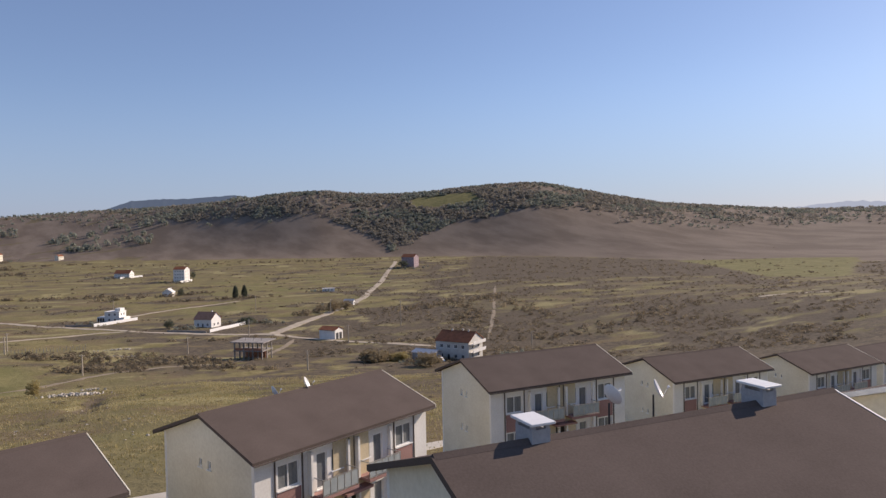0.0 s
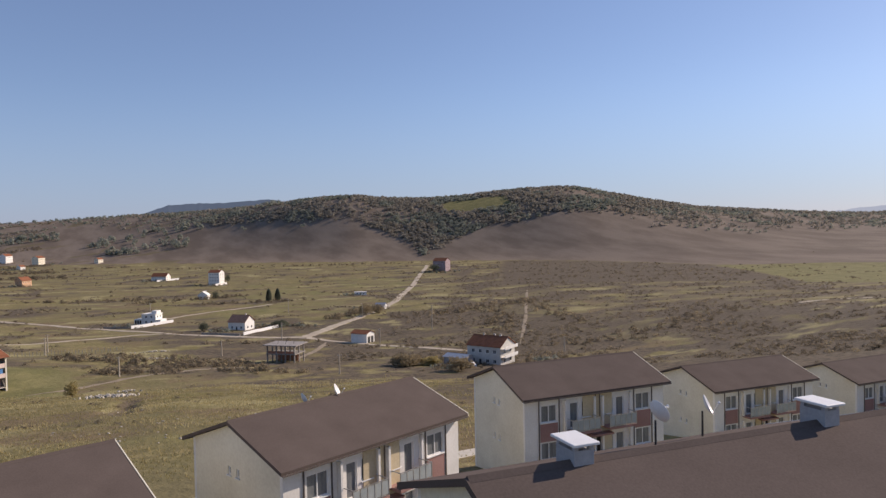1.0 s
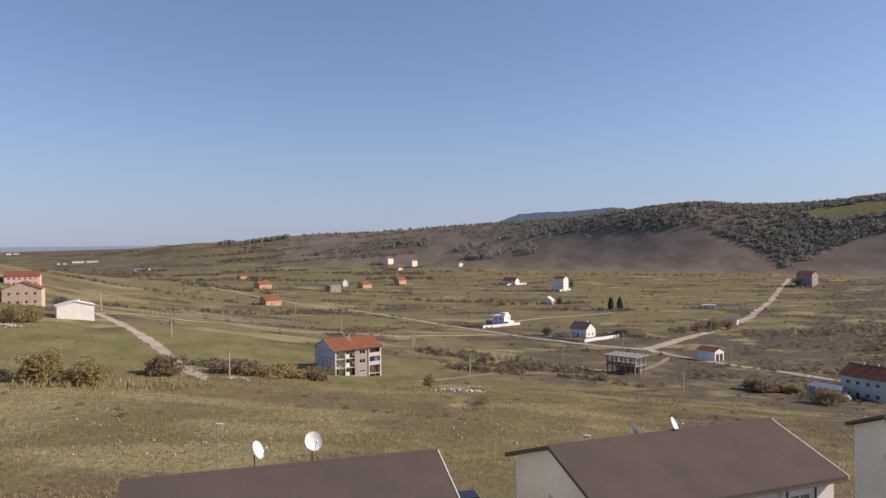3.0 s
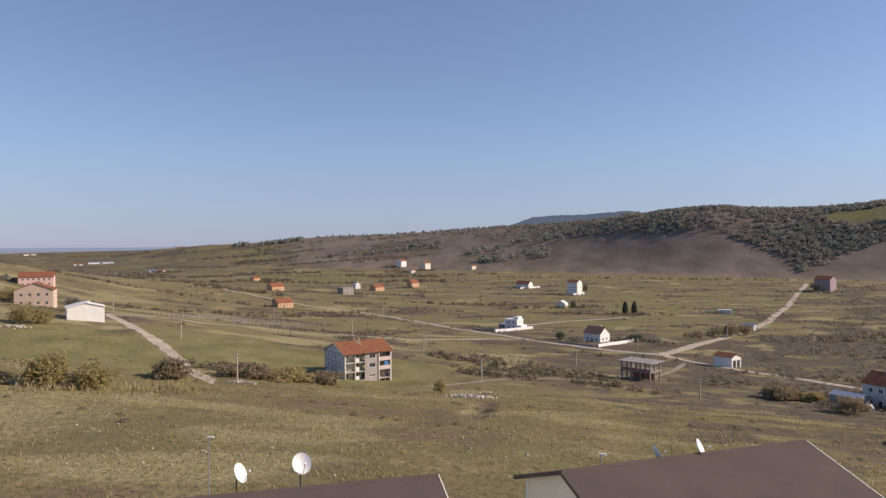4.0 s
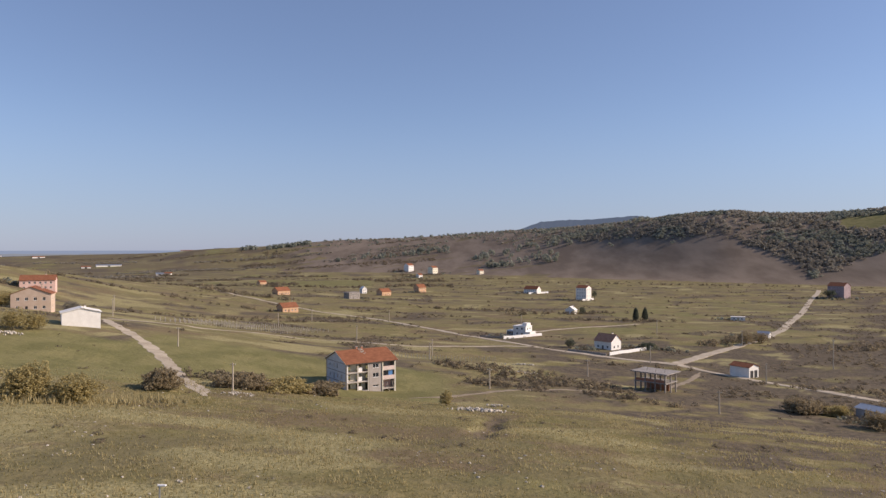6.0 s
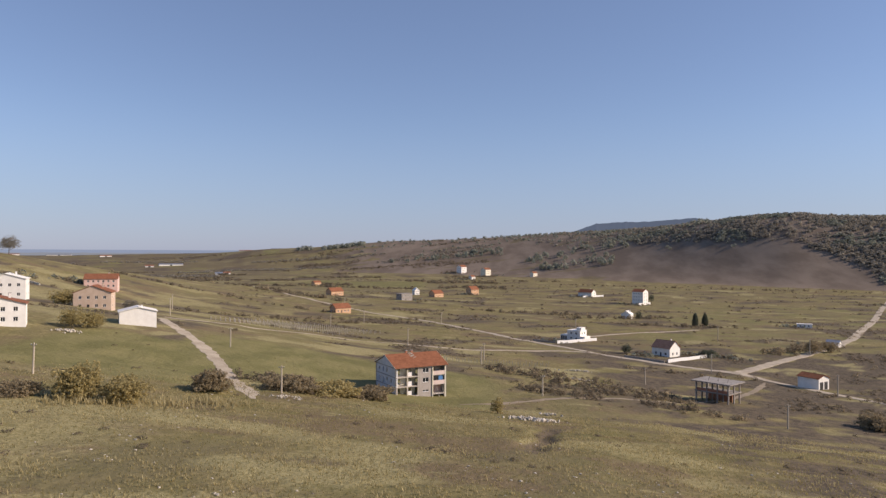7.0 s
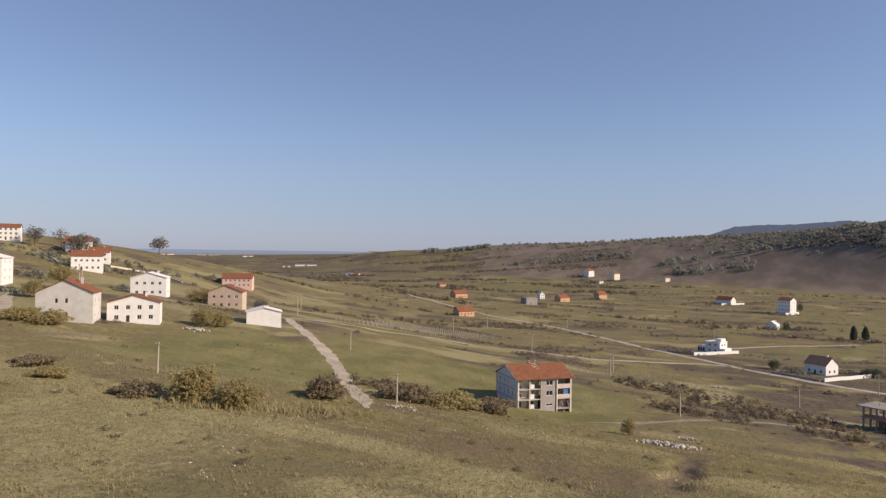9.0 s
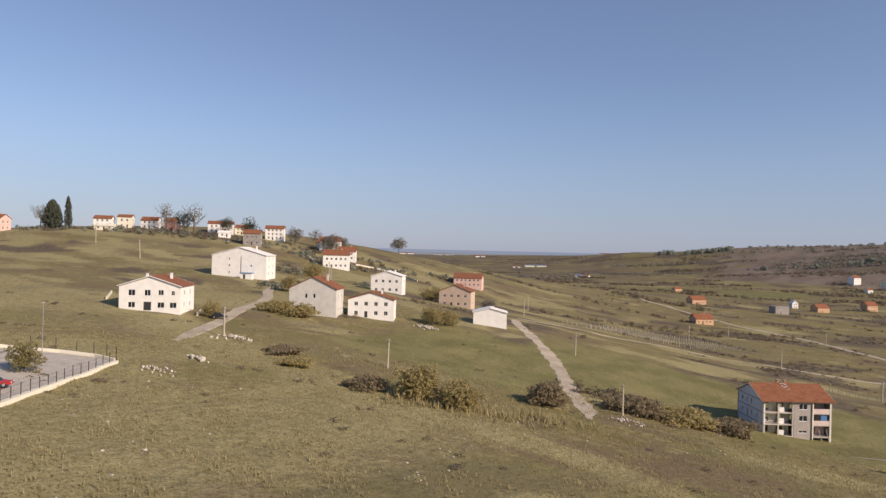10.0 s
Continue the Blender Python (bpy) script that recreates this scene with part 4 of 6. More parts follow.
simple_house(-171, 156, 38, 16, 13, 6.6, 2.6, WHITE, TILE, "white villa with a red roof and a broad gable", floors=2, along="y", holes={"front": [(2.4, 4.2, 4.0, 5.6, "window"), (6.6, 8.2, 4.0, 5.6, "window"), (10.2, 11.6, 4.2, 5.6, "window"), (13.6, 14.5, 4.2, 5.4, "window"), (2.4, 4.2, 0.8, 2.3, "window"), (6.4, 8.4, 0.1, 2.4, "door"), (10.0, 11.8, 0.8, 2.3, "window"), (13.2, 15.0, 0.8, 2.3, "window")]}, chimneys=((0.2, 0.1), (-0.1, -0.3)), trim=PLASTIC)
simple_house(-236, 243, 32, 5, 3, 2.4, 0, WHITE, BLUE, "small white shed with a blue roof sheet", flat=True, holes={"front": [(1.2, 2.2, 0.06, 2.0, "door")], "left": [], "right": []})
simple_house(-293, 362, 40, 16, 11, 8, 3, WHITE, TILE, "white house with a red roof on the slope", floors=2)
simple_house(-341, 408, 40, 15, 11, 8, 3, WHITE, TILE, "white hillside house with a red roof", floors=2)

# ---- unfinished buildings ----
def shell_house(x, y, turn, z):
    """The three-storey house left half built: open decks at one end, rendered flats at the other."""
    L, D, floor = 15.4, 13.4, 3.0
    h = thing("unfinished_house", pose(x, y, z, 0, 0, turn) @ Matrix.Diagonal((1.06, 1.0, 0.91, 1)), "unfinished three-storey house with open decks under a red tiled roof", "house")
    maps = sides_of(L, D)
    left_holes = [(2.2, 2.9, 0.9 + floor, 2.0 + floor), (5.0, 5.7, 0.2 + floor, 2.2 + floor), (7.4, 8.1, 0.9 + floor, 2.3 + floor), (2.2, 2.9, 7.0, 8.0), (5.0, 5.6, 6.9, 8.3), (7.2, 7.9, 6.9, 8.3), (5.2, 6.2, 0.0, 2.1), (10.2, 10.9, 3.9, 5.2)]
    for side, holes, material, label in (("left", left_holes, BLOCKWORK, "pale aerated-block gable wall"), ("back", [(2 + 3 * i, 3.2 + 3 * i, 1 + 3 * f, 2.3 + 3 * f) for i in range(4) for f in range(3)], BLOCKWORK, ""), ("right", [(3 + 3 * i, 4.2 + 3 * i, 1 + 3 * f, 2.3 + 3 * f) for i in range(2) for f in range(3)], GREY, "")):
        length, place = maps[side]
        bm = bmesh.new()
        inner = (lambda p: (lambda a, d, c: p(0.25 + a, d, c)))(place) if side != "back" else place
        span = length - 0.5 if side != "back" else length
        wall_panel(bm, span, -2.0, 9.0, 0.25, [(a - 0.25, b - 0.25, c, d) if side != "back" else (a, b, c, d) for a, b, c, d in holes], inner)
        if side != "back":
            s = -1 if side == "left" else 1
            prism(bm, [(-D / 2, 9.0), (D / 2, 9.0), (0, 12.0)], "x", s * L / 2 if s < 0 else s * L / 2 - 0.25, s * L / 2 + 0.25 if s < 0 else s * L / 2)
        part("wall", bm, material, h, label)
    _, left_place = maps["left"]
    for zc in (0.0, 3.0, 6.0, 8.85):
        bm = bmesh.new()
        slab(bm, left_place, 0.0, D, zc - 0.12, zc + 0.12, -0.03, -0.003)
        part("ring_beam", bm, CONCRETE, h, "dark concrete ring beam")
    for xa in (0.0, D - 0.3):
        bm = bmesh.new()
        slab(bm, left_place, xa, xa + 0.3, -1.0, 9.0, -0.06, -0.031)
        part("corner_column", bm, CONCRETE, h)
    _, front = maps["front"]
    for f in range(4):
        bm = bmesh.new()
        slab(bm, front, 0.26, 6.9, 3.0 * f - 0.22 - (0.1 if f == 3 else 0), 3.0 * f - (0.1 if f == 3 else 0), 0.0, 2.3)
        part("floor_deck", bm, PALECONCRETE, h, "pale raw concrete floor deck")
    for cx in (0.3, 3.4, 6.6):
        for f in range(3):
            bm = bmesh.new()
            slab(bm, front, cx, cx + 0.32, 3.0 * f + 0.002, 3.0 * f + 2.77, 0.05, 0.4)
            part("column", bm, PLASTIC if cx < 1 and f > 0 else PALECONCRETE, h, "")
    for f in range(3):
        bm = bmesh.new()
        inner = lambda a, d, c: front(0.4 + a, 2.3 + d, c)
        wall_panel(bm, 6.4, 3.0 * f + 0.002, 3.0 * f + 2.77, 0.2, [(0.7, 1.9, 3.0 * f + 0.1, 3.0 * f + 2.1), (3.6, 5.2, 3.0 * f + 0.1, 3.0 * f + 2.2)], inner)
        part("inner_wall", bm, CREAM, h, "set-back pale wall with open doorways")
        bm = bmesh.new()
        slab(bm, front, 3.9, 5.2, 3.0 * f + 0.002, 3.0 * f + 1.3, 0.9, 1.2)
        part("block_stack", bm, PLASTIC, h, "white block parapet")
    bm = bmesh.new()
    holes = [(1.1, 2.9, 0.9, 1.5), (1.1, 2.9, 3.9, 5.3), (1.1, 2.9, 6.9, 8.3)]
    wall_panel(bm, 4.1, -2.0, 9.0, 0.25, holes, lambda a, d, c: front(6.95 + a, d, c))
    part("wall", bm, GREYBEIGE, h, "grey-beige rendered front wall")
    for a, b, c, d in holes:
        window_in(h, lambda u, w, v: front(6.95 + u, w, v), a, b, c, d, PLASTIC, 1)
    for f in range(3):
        bm = bmesh.new()
        slab(bm, front, 11.06, 14.74, 3.0 * f - 0.2, 3.0 * f, -0.2, 2.4)
        part("balcony_deck", bm, PALECONCRETE, h)
        if f:
            bm = bmesh.new()
            slab(bm, front, 11.06, 15.0, 3.0 * f + 0.003, 3.0 * f + 1.15, -0.2, -0.05)
            part("balcony_parapet", bm, PINKPALE, h, "pale pink balcony parapet")
        bm = bmesh.new()
        wall_panel(bm, 3.68, 3.0 * f + 0.003, 3.0 * f + 2.78, 0.2, [(0.6, 1.7, 3.0 * f + 0.1, 3.0 * f + 2.1)], lambda a, d, c: front(11.06 + a, 2.2 + d, c))
        part("inner_wall", bm, PINK if f == 0 else BEIGE, h)
    bm = bmesh.new()
    slab(bm, front, 12.9, 14.2, 4.16, 5.5, 0.0, 0.05)
    part("blue_sheet", bm, BLUE, h, "bright blue sheet hung in the balcony")
    for cx in (10.9, 14.72):
        bm = bmesh.new()
        slab(bm, front, cx, cx + 0.28, -1.5, 8.95, -0.25, -0.206)
        slab(bm, front, cx, cx + 0.28, -1.5, 8.95, -0.21, 0.03)
        part("pier", bm, CREAM, h, "pale rendered pier")
    for k in range(2):
        bm = bmesh.new()
        tube(bm, front(12.4 + 1.6 * k, -1.6, -0.8), front(12.2 + 1.7 * k, -0.26, 2.2), 0.07, 0.07, 6)
        part("timber_prop", bm, POLEWOOD, h)
    gable_roof(h, L, D, 9.0, 3.0, TILE, over=0.5, gable_over=0.35, trim=CREAM)
    tiled_rows(h, L, D, 9.0, 3.0, TILE)
    rng = random.Random(5)
    for i in range(64):
        u = rng.random()
        px, py = -0.6 + 0.4 * rng.gauss(0, 1) + 0.25 * math.sin(6 * u), -0.2 - u * 5.8
        bm = bmesh.new()
        s = 0.17 + 0.17 * rng.random()
        box(bm, px - s, px + s, py - s * 0.7, py + s * 0.7, 12.24 + py * 0.545, 12.36 + py * 0.545 + 0.15 * rng.random())
        part("loose_tile", bm, STONE if i % 3 else TILE, h)
    for px in (-1.2, 0.4):
        chimney_on(h, px, 0.7, 11.6, 12.9, BRICK, 0.55, CONCRETE)
    return h


PALECONCRETE = surface("pale raw concrete", (0.42, 0.38, 0.33), (0.6, 0.55, 0.48), 0.8, bump=0.15)
BLOCKWORK = surface("aerated blockwork", (0.5, 0.5, 0.52), (0.64, 0.64, 0.65), 0.9, bump=0.15)
GREYBEIGE = surface("grey-beige render", (0.33, 0.29, 0.26), (0.43, 0.39, 0.35), 0.6, bump=0.08)
PINKPALE = surface("pale pink render", (0.6, 0.47, 0.42), (0.7, 0.57, 0.51), 0.6, bump=0.05)
shell_house(-23.0, 226.0, 34, 0.0)


def concrete_frame(x, y, turn):
    L, D = 11.5, 8.0
    z = gz(x, y)
    h = thing("concrete_frame", pose(x, y, z, 0, 0, turn), "abandoned two-storey raw concrete building frame", "building")
    for zc, over in ((3.3, 0.3), (6.6, 1.1)):
        bm = bmesh.new()
        box(bm, -L / 2 - over, L / 2 + over, -D / 2 - over, D / 2 + over, zc, zc + 0.32)
        part("floor_deck", bm, CONCRETE, h, "weathered concrete deck")
    for i in range(4):
        for j in range(3):
            for zc in (-1.0, 3.62):
                bm = bmesh.new()
                cx, cy = -L / 2 + 0.2 + (L - 0.4) * i / 3, -D / 2 + 0.2 + (D - 0.4) * j / 2
                box(bm, cx - 0.2, cx + 0.2, cy - 0.2, cy + 0.2, zc, 3.298 if zc < 0 else 6.598)
                part("column", bm, CONCRETE, h)
    for i in range(3):
        bm = bmesh.new()
        a = -L / 2 + 0.45 + (L - 0.4) * i / 3
        box(bm, a, a + 3.2, -D / 2 + 0.1, -D / 2 + 0.28, 3.63, 4.5)
        part("brick_parapet", bm, BRICK, h, "low hollow-brick infill")
    bm = bmesh.new()
    box(bm, -L / 2 + 0.5, L / 2 - 2.5, D / 2 - 0.4, D / 2 - 0.2, -0.6, 3.2)
    part("brick_infill", bm, BRICK, h)
    for k in range(9):
        bm = bmesh.new()
        px = -4.5 + k * 1.1
        tube(bm, (px, 3.0 - (k % 3) * 2.4, 6.92), (px, 3.0 - (k % 3) * 2.4, 7.5), 0.05, 0.03, 5)
        part("starter_bar", bm, DARKMETAL, h)
    return h


concrete_frame(75, 262, -44)


# ---- poles, lamps, dishes ----
def utility_pole(x, y, tall=6.4, lean=0.0, arm=True, label="weathered wooden utility pole with a short crossarm"):
    p = thing("utility_pole", pose(x, y, gz(x, y), 0, lean, 0), label, "utility pole", "utility poles of the valley")
    bm = bmesh.new()
    tube(bm, (0, 0, -0.6), (0, 0, tall), 0.24, 0.18, 8)
    part("post", bm, POLEWOOD, p)
    if arm:
        bm = bmesh.new()
        box(bm, -0.7, 0.7, -0.125, -0.05, tall - 0.5, tall - 0.36)
        part("crossarm", bm, POLEWOOD, p)
        for a in (-0.6, 0.6):
            bm = bmesh.new()
            tube(bm, (a, -0.09, tall - 0.358), (a, -0.09, tall - 0.16), 0.05, 0.035, 6)
            part("insulator", bm, PLASTIC, p)


for px, py, tall, lean in ((-48.5, 184.5, 6.6, 0), (-85.5, 246, 6.4, 1), (15.8, 236, 6.4, 0), (57, 290, 6.6, -1), (78.5, 213.5, 6.4, 0), (126.5, 291, 8.2, 0), (177, 336, 13.5, 0),
                           (-97, 165, 6.6, 2), (-133, 148, 6.8, 0), (-308, 239, 9, -5), (-366, 250, 10, 0), (-159, 354, 8.5, 0), (-42, 360, 8.5, 0), (-4.4, 333, 7.5, 0), (-42, 546, 8, 0),
                           (97, 345, 8.5, 0), (-5, 314, 7, 0), (182, 229, 6, 0), (170, 418, 9, 0), (-92, 503, 9, 0), (-240, 300, 8, 0), (-258, 318, 8, 0), (55, 520, 9, 0), (-190, 420, 9, 0), (140, 480, 10, 0), (-130, 610, 9, 0), (-100, 440, 8, 0)):
    utility_pole(px, py, tall, lean)


def street_lamp(x, y, top, turn=0, reach=0.0):
    z = gz(x, y)
    tall = top - z
    p = thing("street_lamp", pose(x, y, z, 0, 0, turn), "slim galvanised street lamp with a small head", "street lamp", "street lamps")
    bm = bmesh.new()
    tube(bm, (0, 0, -0.4), (0, 0, tall), 0.075, 0.05, 8)
    part("post", bm, METAL, p)
    bm = bmesh.new()
    box(bm, -0.11, 0.38 + reach, -0.1, 0.1, tall + 0.002, tall + 0.09)
    bmesh.ops.bevel(bm, geom=bm.edges[:], offset=0.02, segments=1, affect="EDGES")
    part("lamp_head", bm, PLASTIC, p, "white lamp head")


street_lamp(-13.4, 57.5, 27.0)
street_lamp(13.5, 55.0, 26.4, -20)
street_lamp(-126.8, 103.1, 30.2, 200)


def dish(x, y, z, size, bearing, tilt, label, mast=0.5):
    """A satellite dish on a roof mast, its face turned to a bearing."""
    d = thing("satellite_dish", pose(x, y, z, 0, 0, -bearing), label, "satellite dish", "roof dishes")
    bm = bmesh.new()
    tube(bm, (0, 0, -0.3), (0, 0, mast), 0.035, 0.03, 8)
    part("mast", bm, DARKMETAL, d, "dark mast")
    turn = Matrix.Translation((0, 0.1, mast + size * 0.3)) @ Matrix.Rotation(radians(tilt), 4, "X")
    bm = bmesh.new()
    rings, sides = 5, 24
    for shell in (0, 1):
        prev = None
        for i in range(rings + 1):
            r = size / 2 * i / rings
            depth = 0.16 * size * (i / rings) ** 2 + shell * -0.02
            ring = [bm.verts.new(turn @ Vector((r * math.cos(6.2832 * k / sides), depth, r * 1.08 * math.sin(6.2832 * k / sides)))) for k in range(sides)] if i else [bm.verts.new(turn @ Vector((0, depth, 0)))]
            if prev:
                for k in range(sides):
                    if len(prev) == 1:
                        bm.faces.new((prev[0], ring[k], ring[(k + 1) % sides]))
                    else:
                        bm.faces.new((prev[k], ring[k], ring[(k + 1) % sides], prev[(k + 1) % sides]))
            prev = ring
        if shell == 0:
            rim = prev
        else:
            for k in range(sides):
                bm.faces.new((rim[k], prev[k], prev[(k + 1) % sides], rim[(k + 1) % sides]))
    reflector = part("reflector", bm, PLASTIC, d, "white reflector")
    bm = bmesh.new()
    tube(bm, turn @ Vector((0, 0.16 * size, -size * 0.5)), turn @ Vector((0, size * 0.62, -size * 0.12)), 0.018, 0.018, 6)
    part("feed_arm", bm, METAL, d)
    bm = bmesh.new()
    tube(bm, turn @ Vector((0, size * 0.6, -size * 0.12)), turn @ Vector((0, size * 0.72, -size * 0.1)), 0.05, 0.045, 8)
    part("receiver", bm, PLASTIC, d)


dish(15.85, 43.9, 29.3, 0.85, 120, 25, "white satellite dish on a mast behind the roof ridge")
dish(13.6, 43.6, 29.1, 0.8, 85, 25, "white satellite dish seen edge-on beside the ridge")
dish(-3.6, 40.9, 29.55, 0.9, 150, 25, "large white satellite dish facing down the roof")
dish(-6.3, 40.0, 29.4, 0.85, 105, 25, "white satellite dish turned sideways on the ridge")
dish(15.75, 16.0, 34.1, 0.68, 85, 25, "grey satellite dish turned away on the back slope")
dish(18.3, 16.5, 33.9, 0.62, 140, 25, "satellite dish seen from its edge on the back slope")


# ---- garden walls, fences, yards ----
def garden_wall(line, tall, thick, material, label, name="garden_wall"):
    for (x0, y0), (x1, y1) in zip(line, line[1:]):
        n = max(1, int(math.hypot(x1 - x0, y1 - y0) / 6))
        w = thing(name, pose(x0, y0, gz(x0, y0)), label, "wall")
        dx, dy = (x1 - x0), (y1 - y0)
        ln = math.hypot(dx, dy)
        nx, ny = -dy / ln * thick / 2, dx / ln * thick / 2
        bm = bmesh.new()
        z00 = gz(x0, y0)
        rows = []
        for i in range(n + 1):
            px, py = x0 + dx * i / n, y0 + dy * i / n
            g = gz(px, py) - z00
            rows.append([bm.verts.new((px - x0 + s * nx, py - y0 + s * ny, g + h)) for s, h in ((-1, -0.6), (1, -0.6), (1, tall), (-1, tall))])
        for a, b in zip(rows, rows[1:]):
            for k in range(4):
                bm.faces.new((a[k], a[(k + 1) % 4], b[(k + 1) % 4], b[k]))
        bm.faces.new(rows[0])
        bm.faces.new(rows[-1][::-1])
        part("wall_run", bm, material, w)


garden_wall([(84, 371), (110, 398)], 1.6, 0.3, PLASTIC, "bright white garden wall round the cottage yard")
garden_wall([(36, 440), (62, 463)], 1.7, 0.3, PLASTIC, "white garden wall in front of the flat-roofed villa")
garden_wall([(66, 388), (82, 370)], 1.1, 0.3, CONCRETE, "dark stone yard wall beside the cottage")
garden_wall([(22, 447), (35, 440)], 1.2, 0.3, CONCRETE, "dark stone yard wall beside the villa")
garden_wall([(112, 399), (104, 412)], 1.2, 0.3, CONCRETE, "dark yard wall behind the cottage garden")
garden_wall([(110, 960), (140, 985)], 2.2, 0.4, PLASTIC, "white garden wall beside the red-roofed villa")
garden_wall([(160, 845), (178, 868)], 2.4, 0.4, PLASTIC, "white boundary wall below the tall house")
garden_wall([(-164, 165), (-159, 160)], 0.9, 0.3, CREAM, "low pale yard wall beside the villa")
garden_wall([(-200, 160), (-186, 150)], 0.8, 0.3, CREAM, "low pale wall behind the villa")
garden_wall([(-304, 393), (-285, 415), (-262, 405)], 1.0, 0.3, CREAM, "low pale retaining wall on the hillside")
garden_wall([(-330, 372), (-300, 352)], 1.0, 0.3, CREAM, "pale retaining wall below the hillside houses")

KERB = [(-84, 69.5), (-93, 81.1), (-104, 95), (-115.9, 110.5)]
garden_wall(KERB, 0.5, 0.9, CREAM, "pale concrete plinth along the parking yard", "yard_plinth")
garden_wall([(-116.5, 110.6), (-121, 109.5), (-126, 106), (-131, 101), (-140, 92)], 0.8, 0.35, CREAM, "stepped pale retaining wall behind the yard", "yard_wall")
bm = bmesh.new()
yard = [(-84.6, 68.6), (-93.6, 80.6), (-104.6, 94.6), (-116.2, 109.8), (-121, 109.0), (-126, 105.5), (-131, 100.5), (-140, 91.5), (-112, 58)]
mid = bm.verts.new((-110, 88, gz(-110, 88) + 0.25))
ring = [bm.verts.new((px, py, gz(px, py) + 0.25)) for px, py in yard]
for i in range(len(ring)):
    bm.faces.new((mid, ring[i], ring[(i + 1) % len(ring)]))
pav = mesh_of("pavement", bm, surface("pale paving", (0.34, 0.31, 0.26), (0.48, 0.44, 0.38), 0.5, bump=0.1))
tagged(new("pavement", pav), "pale paved parking yard behind a fence", "pavement", kind="structure")

fence = thing("yard_fence", pose(-93, 81.1, gz(-93, 81.1)), "dark metal post fence with thin wires on the plinth", "fence")
fz = gz(-93, 81.1)
posts = []
for (x0, y0), (x1, y1) in zip(KERB, KERB[1:]):
    for i in range(7):
        posts.append((x0 + (x1 - x0) * i / 7, y0 + (y1 - y0) * i / 7))
posts.append(KERB[-1])
for px, py in posts:
    bm = bmesh.new()
    g = gz(px, py) - fz
    box(bm, px + 93 - 0.045, px + 93 + 0.045, py - 81.1 - 0.045, py - 81.1 + 0.045, g + 0.45, g + 2.15)
    part("fence_post", bm, DARKMETAL, fence)
for (x0, y0), (x1, y1) in zip(posts, posts[1:]):
    for hh in (0.75, 1.4, 2.05):
        bm = bmesh.new()
        tube(bm, (x0 + 93, y0 - 81.1, gz(x0, y0) - fz + hh), (x1 + 93, y1 - 81.1, gz(x1, y1) - fz + hh), 0.012, 0.012, 4)
        part("fence_wire", bm, DARKMETAL, fence)
back_posts = [(-117, 111.2), (-119, 110.6), (-121.5, 109.6), (-124, 107.8), (-127, 105.6), (-130, 102.6)]
fence2 = thing("back_fence", pose(-121.5, 109.6, gz(-121.5, 109.6)), "dark green metal fence panel behind the yard", "fence")
for px, py in back_posts:
    bm = bmesh.new()
    g = gz(px, py) - gz(-121.5, 109.6)
    box(bm, px + 121.5 - 0.05, px + 121.5 + 0.05, py - 109.6 - 0.05, py - 109.6 + 0.05, g + 0.3, g + 2.8)
    part("fence_post", bm, DARKMETAL, fence2)


def car(x, y, turn, paint, label, L=4.3):
    c = thing("car", pose(x, y, gz(x, y) + 0.26, 0, 0, turn), label, "car")
    bm = bmesh.new()
    h = L / 2
    prism(bm, [(-h, 0.32), (h, 0.32), (h + 0.02, 0.62), (h * 0.5, 0.84), (-h * 0.92, 0.88), (-h - 0.02, 0.6)], "y", -0.86, 0.86)
    bmesh.ops.bevel(bm, geom=bm.edges[:], offset=0.06, segments=2, affect="EDGES")
    part("body", bm, paint, c)
    bm = bmesh.new()
    prism(bm, [(-h * 0.88, 0.86), (h * 0.46, 0.84), (h * 0.16, 1.36), (-h * 0.66, 1.4)], "y", -0.74, 0.74)
    bmesh.ops.bevel(bm, geom=bm.edges[:], offset=0.05, segments=2, affect="EDGES")
    part("glasshouse", bm, GLASS, c, "dark glazed cabin")
    bm = bmesh.new()
    box(bm, -h * 0.6, h * 0.13, -0.66, 0.66, 1.385, 1.44)
    part("roof_panel", bm, paint, c)
    for wx in (-h * 0.62, h * 0.62):
        for wy in (-0.8, 0.8):
            bm = bmesh.new()
            tube(bm, (wx, wy - 0.1, 0.32), (wx, wy + 0.1, 0.32), 0.32, 0.32, 16)
            wheel = part("wheel", bm, RUBBER, c)
            bm = bmesh.new()
            s = 1 if wy > 0 else -1
            tube(bm, (wx, wy + s * 0.101, 0.32), (wx, wy + s * 0.115, 0.32), 0.2, 0.18, 12)
            part("rim", bm, METAL, wheel)
    for wy in (-0.6, 0.6):
        bm = bmesh.new()
        box(bm, h - 0.02, h + 0.05, wy - 0.16, wy + 0.16, 0.6, 0.72)
        part("headlight", bm, PLASTIC, c)


car(-102.5, 84.5, 50, REDPAINT, "red estate car parked in the fenced yard", 4.6)
car(-153.5, 163.0, 45, BLACKPAINT, "dark car parked on the village lane")
car(5.2, 59.0, 100, BLACKPAINT, "dark car parked beyond the apartment block")
ribbon("pavement", [(-30, 52), (-12, 56.5), (6, 58), (22, 58), (36, 62), (60, 66)], 3.0, surface("pale concrete paving", (0.4, 0.37, 0.31), (0.55, 0.51, 0.44), 0.6, bump=0.1), "pale concrete service lane behind the apartment blocks", 0.06, 0.02, seed=9)
ribbon("track", [(364, 250), (384, 241), (402, 226)], 5.0, TRACK, "pale bare patch of track among the thickets", 0.1, 0.6, seed=14)
ribbon("path", [(180, 258), (243, 342), (300, 421), (390, 545)], 1.9, EARTH, "pale dirt path between thickets", 0.08, 0.8, seed=10, taper=60)

